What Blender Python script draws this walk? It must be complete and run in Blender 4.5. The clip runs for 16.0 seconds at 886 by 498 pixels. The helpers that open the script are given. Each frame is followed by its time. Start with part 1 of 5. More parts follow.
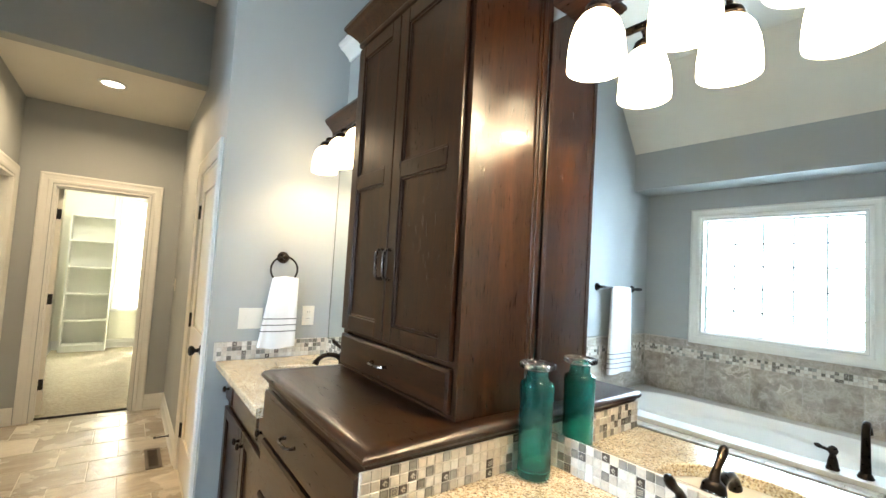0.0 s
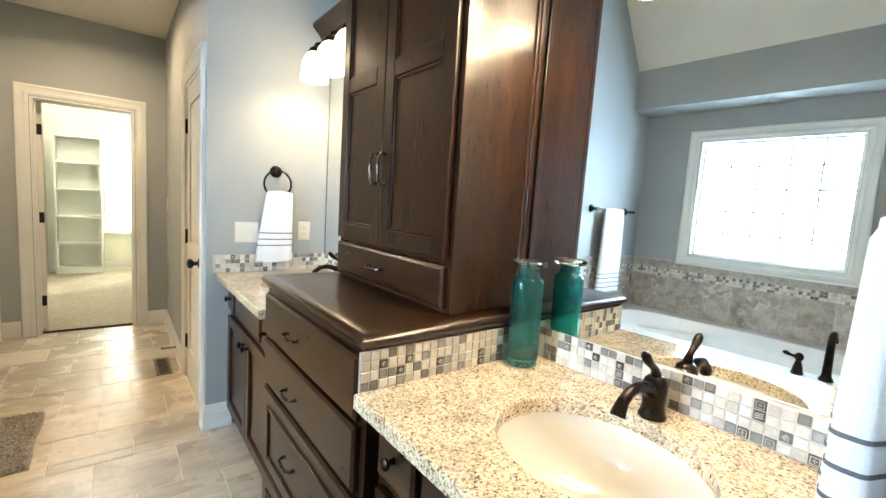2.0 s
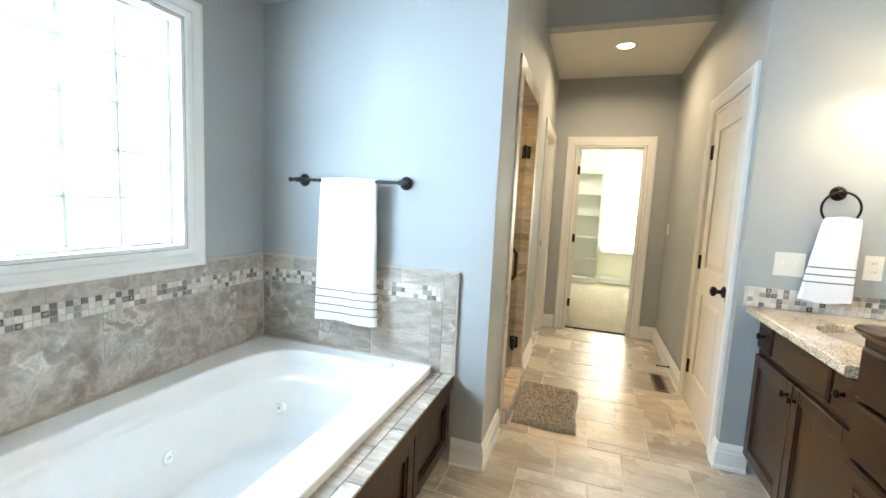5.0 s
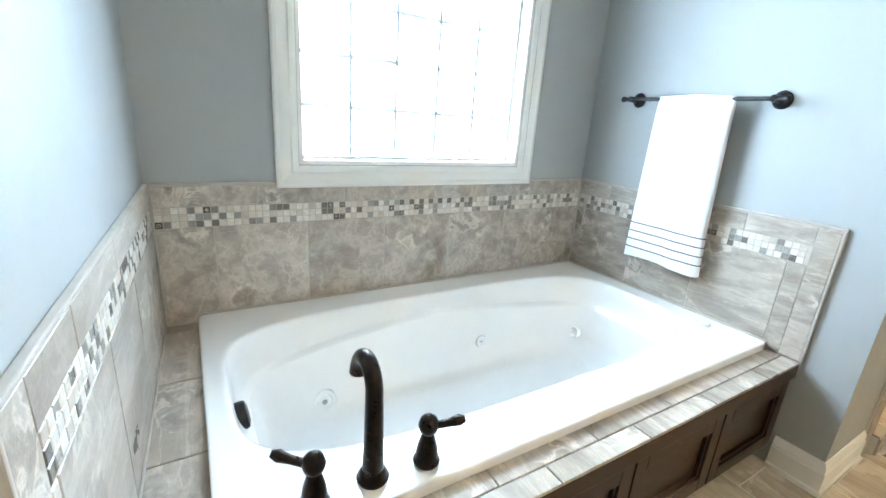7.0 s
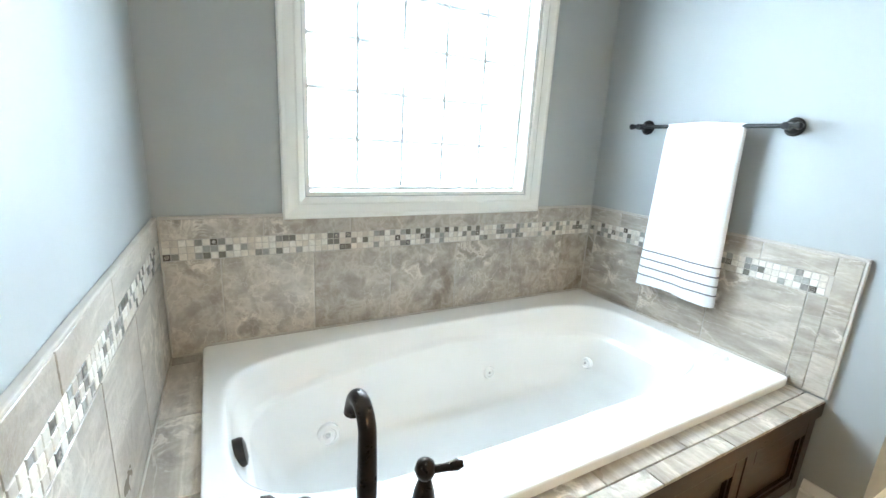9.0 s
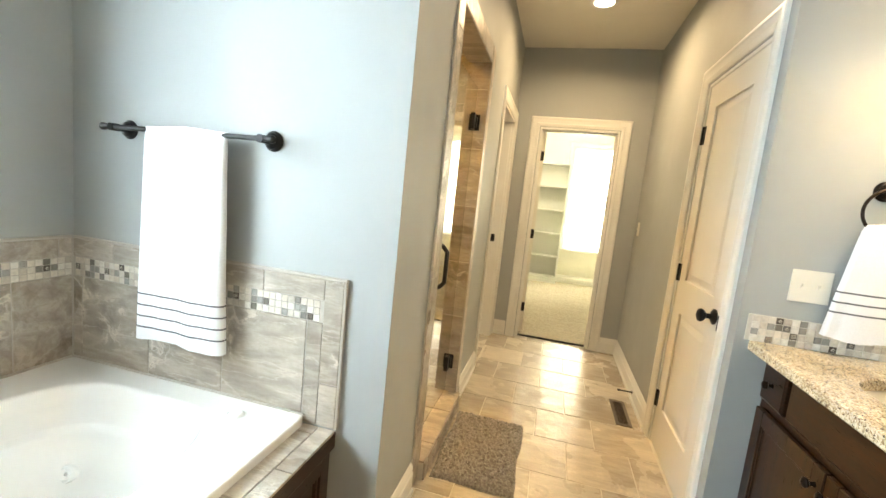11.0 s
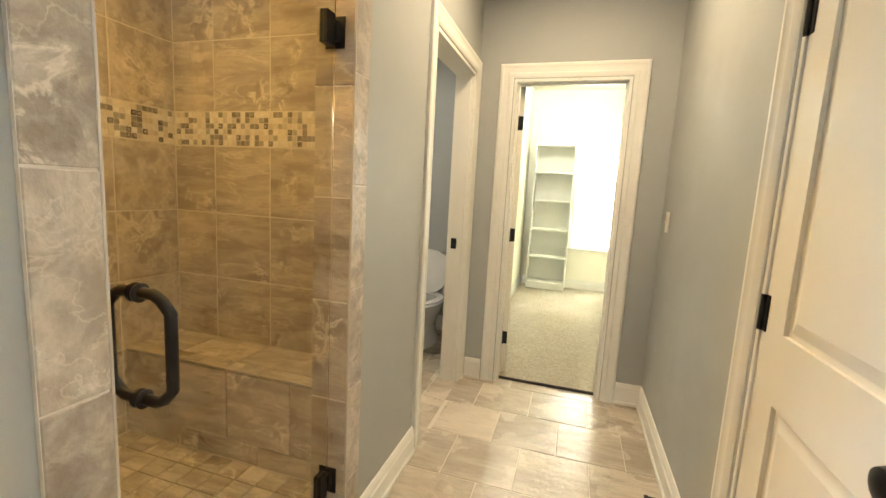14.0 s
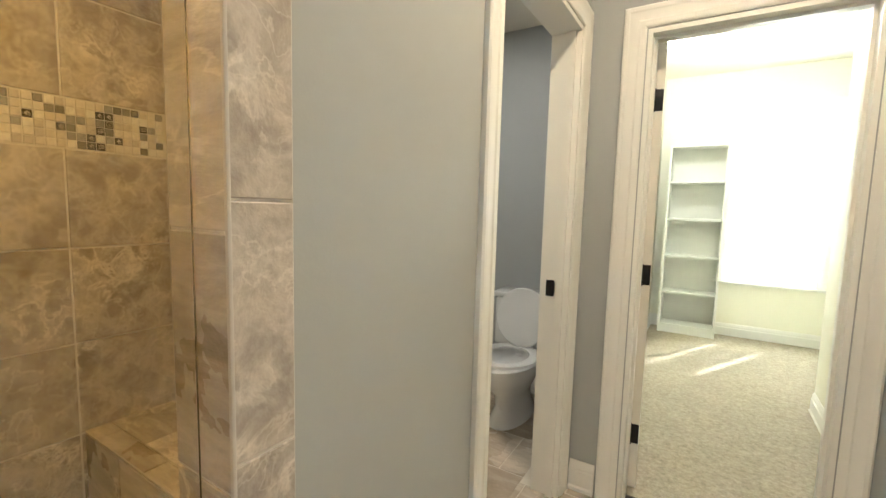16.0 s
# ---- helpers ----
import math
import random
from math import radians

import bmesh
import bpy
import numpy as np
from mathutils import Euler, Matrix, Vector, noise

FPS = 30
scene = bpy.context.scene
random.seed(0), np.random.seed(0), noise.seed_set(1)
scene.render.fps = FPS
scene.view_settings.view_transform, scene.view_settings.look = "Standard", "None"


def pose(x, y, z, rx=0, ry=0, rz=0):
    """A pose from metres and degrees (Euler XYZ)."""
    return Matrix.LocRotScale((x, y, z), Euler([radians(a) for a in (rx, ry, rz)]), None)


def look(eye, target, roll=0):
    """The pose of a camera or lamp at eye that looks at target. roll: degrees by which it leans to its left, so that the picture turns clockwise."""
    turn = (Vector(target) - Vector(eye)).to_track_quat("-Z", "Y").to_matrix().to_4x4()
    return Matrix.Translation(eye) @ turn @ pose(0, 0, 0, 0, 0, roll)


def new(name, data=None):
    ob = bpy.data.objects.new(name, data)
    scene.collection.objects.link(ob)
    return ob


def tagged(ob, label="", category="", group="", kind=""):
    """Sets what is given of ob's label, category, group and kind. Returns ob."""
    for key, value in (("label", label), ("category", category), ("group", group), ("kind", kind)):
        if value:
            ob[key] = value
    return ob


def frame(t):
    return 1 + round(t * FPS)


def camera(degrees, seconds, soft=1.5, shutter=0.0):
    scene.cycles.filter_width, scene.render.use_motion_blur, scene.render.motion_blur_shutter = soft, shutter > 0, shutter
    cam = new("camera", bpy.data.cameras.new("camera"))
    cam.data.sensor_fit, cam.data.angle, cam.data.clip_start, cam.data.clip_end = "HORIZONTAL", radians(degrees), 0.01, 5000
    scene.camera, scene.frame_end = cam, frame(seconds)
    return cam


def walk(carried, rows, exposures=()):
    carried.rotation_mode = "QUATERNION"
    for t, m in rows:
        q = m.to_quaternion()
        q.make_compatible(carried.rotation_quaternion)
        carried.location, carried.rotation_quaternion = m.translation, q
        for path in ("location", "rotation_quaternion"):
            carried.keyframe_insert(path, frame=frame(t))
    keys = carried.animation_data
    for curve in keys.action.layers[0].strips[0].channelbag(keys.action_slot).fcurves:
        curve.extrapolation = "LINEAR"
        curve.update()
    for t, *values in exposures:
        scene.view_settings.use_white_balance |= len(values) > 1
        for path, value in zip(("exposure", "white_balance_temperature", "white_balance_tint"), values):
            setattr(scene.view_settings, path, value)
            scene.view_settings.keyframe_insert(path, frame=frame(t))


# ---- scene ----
cam = camera(92.4, 16.0)
PATH = [
    (0, (0.155, 0.512, 1.422), (1.339, 2.12, 1.541), 3.2),
    (0.5, (0.151, 0.508, 1.398), (1.354, 2.105, 1.434), 3.3),
    (1, (0.151, 0.505, 1.375), (1.36, 2.097, 1.314), 3.2),
    (1.5, (0.151, 0.503, 1.352), (1.365, 2.086, 1.208), 3.4),
    (2, (0.15, 0.502, 1.336), (1.366, 2.077, 1.132), 3.6),
    (2.5, (0.15, 0.502, 1.331), (1.319, 2.109, 1.106), 3.6),
    (3, (0.146, 0.506, 1.334), (1.11, 2.245, 1.112), 3.1),
    (3.5, (0.128, 0.505, 1.337), (0.744, 2.395, 1.124), 2.4),
    (4, (0.061, 0.498, 1.339), (0.178, 2.482, 1.115), 1.7),
    (4.5, (-0.072, 0.533, 1.33), (-0.368, 2.496, 1.091), 2.7),
    (5, (-0.22, 0.558, 1.335), (-0.857, 2.441, 1.119), 2.8),
    (5.2, (-0.27, 0.563, 1.35), (-1.083, 2.38, 1.152), 3.1),
    (7.3, (-0.288, 0.605, 1.26), (-1.945, 1.542, 0.645), 4.0),
    (7.5, (-0.289, 0.6, 1.26), (-1.953, 1.519, 0.64), 4.2),
    (8, (-0.291, 0.601, 1.263), (-1.972, 1.487, 0.641), 4.4),
    (8.5, (-0.292, 0.608, 1.27), (-1.988, 1.492, 0.685), 4.3),
    (9, (-0.287, 0.65, 1.295), (-1.984, 1.591, 0.812), 3.2),
    (9.5, (-0.253, 0.745, 1.318), (-1.849, 1.888, 0.937), 2.5),
    (10, (-0.211, 0.89, 1.322), (-1.488, 2.395, 0.998), 2.4),
    (10.2, (-0.215, 0.971, 1.323), (-1.298, 2.624, 1.015), 3.2),
    (12.3, (-0.101, 1.856, 1.277), (-0.195, 3.84, 1.041), 4.4),
    (12.5, (-0.111, 1.948, 1.283), (-0.186, 3.931, 1.029), 3.4),
    (13, (-0.061, 2.171, 1.284), (-0.279, 4.144, 1.044), 2.7),
    (13.5, (0.028, 2.395, 1.29), (-0.431, 4.324, 1.03), 2.1),
    (14, (0.029, 2.605, 1.286), (-0.547, 4.501, 1.018), 3.1),
    (14.5, (0.006, 2.858, 1.276), (-0.574, 4.752, 1.004), 3.6),
    (15, (-0.012, 3.07, 1.272), (-0.871, 4.855, 1.001), 2.6),
    (15.5, (-0.028, 3.271, 1.296), (-1.019, 4.993, 1.066), 1.3),
    (16, (-0.148, 3.49, 1.287), (-1.202, 5.179, 1.093), 1.5),
]
EXPOSURES = [
    (0.0, 1.13, 6250, 10), (3.0, 1.1, 6050, 10), (5.0, 1.15, 6050, 10), (7.5, 1.13, 6150, 10), (9.0, 1.14, 6400, 10),
    (10.0, 1.17, 7150, 10), (12.5, 1.25, 7250, 10), (13.5, 1.3, 6750, 10), (14.2, 1.33, 6200, 10), (15.0, 1.32, 5850, 10), (16.0, 1.27, 5650, 10),
]
walk(cam, [(t, look(eye, target, roll)) for t, eye, target, roll in PATH], EXPOSURES)

# ---- world, sun, large lights ----
world = bpy.data.worlds.new("sky")
scene.world = world
world.use_nodes = True
wt = world.node_tree
sky = wt.nodes.new("ShaderNodeTexSky")
sky.sky_type = "NISHITA"
sky.sun_disc = False
sky.sun_elevation = radians(52)
sky.sun_rotation = radians(27)
wt.nodes["Background"].inputs["Strength"].default_value = 0.12
wt.links.new(sky.outputs["Color"], wt.nodes["Background"].inputs["Color"])


def lamp(name, kind, m, power, colour=(1, 1, 1), size=(0.1, 0.1), spread=180):
    d = bpy.data.lights.new(name, kind)
    d.energy, d.color = power, colour
    if kind == "AREA":
        d.shape, d.size, d.size_y, d.spread = "RECTANGLE", size[0], size[1], radians(spread)
    elif kind == "SUN":
        d.angle = size[0]
    else:
        d.shadow_soft_size = size[0]
    ob = new(name, d)
    ob.matrix_world = m
    return ob


lamp("sun", "SUN", look((4, 8, 10), (4 - 0.2753, 8 - 0.5506, 10 - 0.788)), 5.0, (1, 0.94, 0.85), (0.009,))
lamp("bath_window_daylight", "AREA", look((-2.32, 1.515, 1.58), (0, 1.515, 1.50)), 92, (0.63, 0.82, 1.0), (1.5, 1.4))
lamp("closet_window_daylight", "AREA", look((0.36, 9.2, 1.5), (0.30, 5, 1.4)), 125, (1.0, 0.99, 0.88), (1.0, 2.0))
WARM = (1.0, 0.74, 0.44)
lamp("hall_can_light", "AREA", look((-0.045, 4.52, 2.700), (-0.045, 4.521, 0)), 11, WARM, (0.12, 0.12), 160)
lamp("shower_can_light", "AREA", look((-1.35, 3.5, 2.385), (-1.35, 3.501, 0)), 7.4, (1.0, 0.55, 0.11), (0.12, 0.12), 170)
lamp("closet_ceiling_light", "POINT", pose(-0.50, 7.60, 2.55), 13, (1.0, 0.97, 0.84), (0.09,))
# fill light added on the unseen ceiling to brighten the toilet room
lamp("toilet_room_fill", "AREA", look((-1.35, 5.3, 2.485), (-1.35, 5.301, 0)), 6.5, (1.0, 0.88, 0.70), (0.12, 0.12))

for y_, x_, w_ in ((0.93, 1.07, 4.6), (2.64, 1.01, 1.8)):
    for k_ in (-1, 0, 1):
        lamp("vanity_bulb", "POINT", pose(x_, y_ + 0.213 * k_, 1.995), w_, (1.0, 0.74, 0.43), (0.03,))


# ---- materials ----
def nodes_of(name):
    m = bpy.data.materials.new(name)
    m.use_nodes = True
    t = m.node_tree
    return m, t, t.nodes["Principled BSDF"], t.nodes.new, t.links.new


def vec(t, stretch=(1, 1, 1), rnd=0.0):
    """World position, stretched, shifted from piece to piece."""
    g = t.nodes.new("ShaderNodeNewGeometry")
    mp = t.nodes.new("ShaderNodeMapping")
    mp.inputs["Scale"].default_value = stretch
    t.links.new(g.outputs["Position"], mp.inputs["Vector"])
    if rnd:
        oi = t.nodes.new("ShaderNodeObjectInfo")
        mu = t.nodes.new("ShaderNodeMath")
        mu.operation = "MULTIPLY"
        mu.inputs[1].default_value = rnd
        t.links.new(oi.outputs["Random"], mu.inputs[0])
        t.links.new(mu.outputs[0], mp.inputs["Location"])
    return mp.outputs["Vector"]


def noise_of(t, v, scale, detail=4.0, rough=0.55, warp=0.0):
    n = t.nodes.new("ShaderNodeTexNoise")
    n.inputs["Scale"].default_value, n.inputs["Detail"].default_value = scale, detail
    n.inputs["Roughness"].default_value, n.inputs["Distortion"].default_value = rough, warp
    t.links.new(v, n.inputs["Vector"])
    return n.outputs["Fac"]


def ramp(t, fac, stops, hard=False):
    r = t.nodes.new("ShaderNodeValToRGB")
    e = r.color_ramp.elements
    while len(e) < len(stops):
        e.new(0.5)
    for k, (p, c) in zip(e, stops):
        k.position, k.color = p, (*c, 1) if len(c) == 3 else (c[0], c[0], c[0], 1)
    if hard:
        r.color_ramp.interpolation = "CONSTANT"
    t.links.new(fac, r.inputs["Fac"])
    return r.outputs["Color"]


def mixc(t, fac, a, b, mode="MIX"):
    m = t.nodes.new("ShaderNodeMix")
    m.data_type, m.blend_type = "RGBA", mode
    for key, val in ((0, fac), (6, a), (7, b)):
        if isinstance(val, (int, float)):
            m.inputs[key].default_value = val
        elif isinstance(val, tuple):
            m.inputs[key].default_value = (*val, 1)
        else:
            t.links.new(val, m.inputs[key])
    return m.outputs[2]


def bump(t, bsdf, height, strength, dist=0.002):
    b = t.nodes.new("ShaderNodeBump")
    b.inputs["Strength"].default_value, b.inputs["Distance"].default_value = strength, dist
    t.links.new(height, b.inputs["Height"])
    t.links.new(b.outputs["Normal"], bsdf.inputs["Normal"])


def simple(name, c1, c2, scale, rough=0.5, metallic=0.0, fine=0.0, fscale=300.0, stretch=(1, 1, 1), rnd=0.0, coat=0.0):
    m, t, p, _, link = nodes_of(name)
    v = vec(t, stretch, rnd)
    link(ramp(t, noise_of(t, v, scale), [(0.3, c1), (0.7, c2)]), p.inputs["Base Color"])
    link(ramp(t, noise_of(t, v, scale * 3), [(0.3, (rough * 0.85,)), (0.7, (min(1, rough * 1.15),))]), p.inputs["Roughness"])
    p.inputs["Metallic"].default_value = metallic
    p.inputs["Coat Weight"].default_value = coat
    if fine:
        bump(t, p, noise_of(t, v, fscale, 3), fine)
    return m


PAINT = simple("blue_grey_wall_paint", (0.352, 0.366, 0.358), (0.370, 0.384, 0.376), 1.2, 0.62, fine=0.10, fscale=160)
CLOSET_PAINT = simple("cream_wall_paint", (0.78, 0.765, 0.64), (0.81, 0.795, 0.67), 1.2, 0.6, fine=0.1, fscale=160)
CEIL = simple("ceiling_white", (0.70, 0.665, 0.58), (0.74, 0.705, 0.62), 2.0, 0.8, fine=0.25, fscale=90)
TRIM = simple("trim_white_gloss", (0.75, 0.74, 0.69), (0.78, 0.77, 0.72), 3.0, 0.34)
DOORP = simple("door_cream_paint", (0.72, 0.69, 0.61), (0.76, 0.73, 0.65), 2.0, 0.36, fine=0.05, fscale=90, stretch=(1, 1, 0.2))
BRONZE = simple("oil_rubbed_bronze", (0.016, 0.012, 0.010), (0.035, 0.024, 0.017), 25, 0.30, metallic=0.85, fine=0.03, fscale=200)
BLACKM = simple("black_iron", (0.012, 0.012, 0.013), (0.022, 0.021, 0.021), 25, 0.38, metallic=0.6)
PEWTER = simple("burnished_pewter", (0.10, 0.085, 0.075), (0.20, 0.175, 0.155), 40, 0.26, metallic=1.0)
PORC = simple("white_porcelain", (0.80, 0.80, 0.78), (0.82, 0.82, 0.80), 4, 0.10, coat=0.3)
ACRYL = simple("white_acrylic", (0.77, 0.755, 0.725), (0.80, 0.785, 0.755), 3, 0.11, coat=0.3)
BISCUIT = simple("biscuit_porcelain", (0.74, 0.69, 0.60), (0.77, 0.72, 0.63), 3, 0.12, coat=0.3)
CHROME = simple("chrome", (0.7, 0.7, 0.7), (0.75, 0.75, 0.75), 8, 0.15, metallic=1.0)
PLASTIC = simple("ivory_plastic", (0.74, 0.71, 0.62), (0.76, 0.73, 0.64), 5, 0.35)
WHITEP = simple("white_melamine", (0.76, 0.76, 0.71), (0.79, 0.79, 0.74), 3, 0.4)
GROUTF = simple("floor_grout", (0.62, 0.57, 0.48), (0.70, 0.65, 0.55), 30, 0.8, fine=0.2)
GROUTM = simple("taupe_grout", (0.42, 0.385, 0.335), (0.49, 0.45, 0.395), 30, 0.9, fine=0.2)
BARG = simple("grey_spacer_bar", (0.66, 0.66, 0.65), (0.70, 0.70, 0.69), 10, 0.5)
GROUTL = simple("pale_grout", (0.56, 0.52, 0.45), (0.64, 0.60, 0.53), 30, 0.9, fine=0.2)
STRIPE = simple("grey_woven_stripe", (0.10, 0.10, 0.11), (0.16, 0.16, 0.17), 300, 0.9)
# near-black: recess shade put into the colour; also dark metal and rubber
DARKIN = simple("recess_shade_dark_trim", (0.012, 0.010, 0.009), (0.02, 0.016, 0.013), 20, 0.8)


def wood(name, a, b, c, across, rough):
    m, t, p, _, link = nodes_of(name)
    v = vec(t, across, 3.0)
    big = noise_of(t, v, 2.2, 5, 0.6, 1.2)
    fine = noise_of(t, v, 26, 6, 0.65, 0.6)
    col = mixc(t, 0.45, ramp(t, big, [(0.28, a), (0.52, b), (0.75, c)]), ramp(t, fine, [(0.3, a), (0.7, c)]))
    link(col, p.inputs["Base Color"])
    link(ramp(t, fine, [(0.2, (rough * 0.8,)), (0.8, (rough * 1.25,))]), p.inputs["Roughness"])
    p.inputs["Specular IOR Level"].default_value = 0.34
    p.inputs["Coat Weight"].default_value, p.inputs["Coat Roughness"].default_value = 0.20, 0.13
    bump(t, p, fine, 0.03, 0.001)
    return m


W1, W2, W3 = (0.0035, 0.0014, 0.0008), (0.0130, 0.0047, 0.0017), (0.060, 0.0195, 0.0050)
WOOD = wood("espresso_alder_upright", W1, W2, W3, (6, 6, 0.7), 0.30)
WOODY = wood("espresso_alder_lengthwise", W1, W2, W3, (6, 0.7, 6), 0.30)


def stone(name, a, b, c, rough, rnd=17.0, scale=1.0, mark=1.0, relief=0.38):
    m, t, p, _, link = nodes_of(name)
    v = vec(t, (scale, scale, scale), rnd)
    turned = t.nodes.new("ShaderNodeMapping")
    turned.inputs["Rotation"].default_value = (0.7, 0.6, 0.9)
    turned.inputs["Scale"].default_value = (0.9, 4.0, 4.0)
    link(v, turned.inputs["Vector"])
    long = turned.outputs["Vector"]
    cloud = noise_of(t, v, 2.4, 5, 0.55, 0.3)
    wisp = noise_of(t, long, 3.2, 6, 0.62, 0.35)
    flake = noise_of(t, v, 13, 5, 0.58, 0.6)
    where = ramp(t, noise_of(t, v, 3.4, 2, 0.5), [(0.58, (0, 0, 0)), (0.64, (1, 1, 1))])
    threads = noise_of(t, long, 2.6, 5, 0.55, 0.3)
    grit = noise_of(t, v, 70, 4, 0.6)
    pale, deep = tuple(min(1, x * 1.42) for x in c), tuple(x * 0.70 for x in a)
    col = mixc(t, 0.55, ramp(t, cloud, [(0.30, a), (0.50, b), (0.70, c)]), ramp(t, wisp, [(0.38, a), (0.49, b), (0.57, c), (0.64, b)]))
    oi = t.nodes.new("ShaderNodeObjectInfo")
    col = mixc(t, 1.0, col, ramp(t, oi.outputs["Random"], [(0.0, (0.86, 0.85, 0.84)), (1.0, (1.12, 1.11, 1.10))]), "MULTIPLY")
    rim = mixc(t, 1.0, ramp(t, flake, [(0.50, (0, 0, 0)), (0.545, (1, 1, 1)), (0.60, (0.15, 0.15, 0.15))]), where, "MULTIPLY")
    pit = mixc(t, 1.0, ramp(t, flake, [(0.40, (1, 1, 1)), (0.48, (0, 0, 0))]), where, "MULTIPLY")
    line = mixc(t, 1.0, ramp(t, threads, [(0.478, (0, 0, 0)), (0.495, (1, 1, 1)), (0.512, (0, 0, 0))]), ramp(t, cloud, [(0.40, (0, 0, 0)), (0.56, (1, 1, 1))]), "MULTIPLY")
    col = mixc(t, mixc(t, 0.26 * mark, (0, 0, 0), line), col, pale)
    col = mixc(t, mixc(t, 0.42 * mark, (0, 0, 0), rim), col, pale)
    col = mixc(t, mixc(t, 0.30 * mark, (0, 0, 0), pit), col, deep)
    link(mixc(t, 0.10, col, ramp(t, grit, [(0.3, a), (0.7, c)])), p.inputs["Base Color"])
    link(ramp(t, cloud, [(0.3, (rough * 0.8,)), (0.7, (rough * 1.2,))]), p.inputs["Roughness"])
    bump(t, p, mixc(t, 0.12, mixc(t, 0.45, wisp, flake), grit), relief, 0.008)
    return m


STONE = stone("grey_taupe_stone_tile", (0.225, 0.190, 0.152), (0.385, 0.338, 0.282), (0.56, 0.508, 0.440), 0.32, mark=1.6, relief=0.9)
FLOORT = stone("beige_slate_floor_tile", (0.325, 0.283, 0.22), (0.455, 0.398, 0.315), (0.59, 0.525, 0.425), 0.27, mark=0.8, relief=0.95)


def granite():
    m, t, p, _, link = nodes_of("speckled_granite")
    v = vec(t)
    vo = t.nodes.new("ShaderNodeTexVoronoi")
    vo.inputs["Scale"].default_value = 250
    wob = t.nodes.new("ShaderNodeVectorMath")
    wob.operation = "MULTIPLY_ADD"
    nz = t.nodes.new("ShaderNodeTexNoise")
    nz.inputs["Scale"].default_value = 120
    link(v, nz.inputs["Vector"])
    link(nz.outputs["Color"], wob.inputs[0])
    wob.inputs[1].default_value = (0.012, 0.012, 0.012)
    link(v, wob.inputs[2])
    link(wob.outputs[0], vo.inputs["Vector"])
    sep = t.nodes.new("ShaderNodeSeparateColor")
    link(vo.outputs["Color"], sep.inputs[0])
    cells = ramp(t, sep.outputs[0], [(0.0, (0.62, 0.53, 0.38)), (0.26, (0.74, 0.66, 0.52)), (0.50, (0.46, 0.36, 0.23)),
                                    (0.64, (0.28, 0.20, 0.125)), (0.74, (0.66, 0.60, 0.49)), (0.88, (0.36, 0.30, 0.23)), (0.95, (0.12, 0.09, 0.07))], True)
    patch = ramp(t, noise_of(t, v, 14, 4), [(0.35, (0.82, 0.78, 0.72)), (0.65, (1.1, 1.05, 0.98))])
    link(mixc(t, 1.0, cells, patch, "MULTIPLY"), p.inputs["Base Color"])
    p.inputs["Roughness"].default_value = 0.14
    p.inputs["Coat Weight"].default_value = 0.3
    return m


GRANITE = granite()


def mosaic_material(name, tones, rough, metal):
    m, t, p, _, link = nodes_of(name)
    oi = t.nodes.new("ShaderNodeObjectInfo")
    v = vec(t, (1, 1, 1), 9)
    tone = ramp(t, oi.outputs["Random"], tones, True)
    cloud = ramp(t, noise_of(t, v, 70, 5), [(0.3, (0.84, 0.83, 0.82)), (0.7, (1.1, 1.09, 1.08))])
    link(mixc(t, 1.0, tone, cloud, "MULTIPLY"), p.inputs["Base Color"])
    p.inputs["Roughness"].default_value = rough
    p.inputs["Metallic"].default_value = metal
    bump(t, p, noise_of(t, v, 180, 3), 0.12, 0.001)
    return m


MOSAIC = mosaic_material("cream_stone_mosaic", [(0.0, (0.66, 0.61, 0.53)), (0.25, (0.58, 0.52, 0.44)), (0.48, (0.70, 0.67, 0.61)), (0.72, (0.50, 0.45, 0.385)), (0.86, (0.62, 0.58, 0.51))], 0.38, 0.0)
MOSAIC_GLASS = mosaic_material("grey_glass_mosaic", [(0.0, (0.27, 0.26, 0.235)), (0.35, (0.34, 0.335, 0.31)), (0.6, (0.20, 0.185, 0.16)), (0.8, (0.38, 0.37, 0.34))], 0.12, 0.0)
MOSAIC_METAL = mosaic_material("dark_pressed_metal_mosaic", [(0.0, (0.10, 0.085, 0.07)), (0.5, (0.15, 0.14, 0.13)), (0.8, (0.075, 0.06, 0.05))], 0.30, 0.55)
MOSAIC_FIGURE = mosaic_material("pale_pressed_figure", [(0.0, (0.50, 0.47, 0.42)), (0.5, (0.40, 0.36, 0.30))], 0.3, 0.2)


def carpet_material():
    m, t, p, _, link = nodes_of("beige_cut_pile_carpet")
    v = vec(t)
    tuft = noise_of(t, v, 48, 5, 0.72)
    trod = noise_of(t, v, 5, 4, 0.6, 1.0)
    link(mixc(t, 0.38, ramp(t, tuft, [(0.32, (0.22, 0.19, 0.135)), (0.68, (0.58, 0.515, 0.39))]), ramp(t, trod, [(0.3, (0.35, 0.305, 0.22)), (0.7, (0.46, 0.405, 0.30))])), p.inputs["Base Color"])
    p.inputs["Roughness"].default_value = 1.0
    bump(t, p, tuft, 1.0, 0.02)
    return m


CARPET = carpet_material()


def cloth(name, c1, c2, scale, strength):
    m, t, p, _, link = nodes_of(name)
    v = vec(t)
    pile = noise_of(t, v, scale, 4, 0.7)
    link(ramp(t, pile, [(0.3, c1), (0.7, c2)]), p.inputs["Base Color"])
    p.inputs["Roughness"].default_value = 0.95
    p.inputs["Sheen Weight"].default_value = 0.25
    bump(t, p, pile, strength, 0.003)
    return m


TERRY = cloth("white_terry_cloth", (0.74, 0.74, 0.75), (0.84, 0.84, 0.85), 260, 0.5)
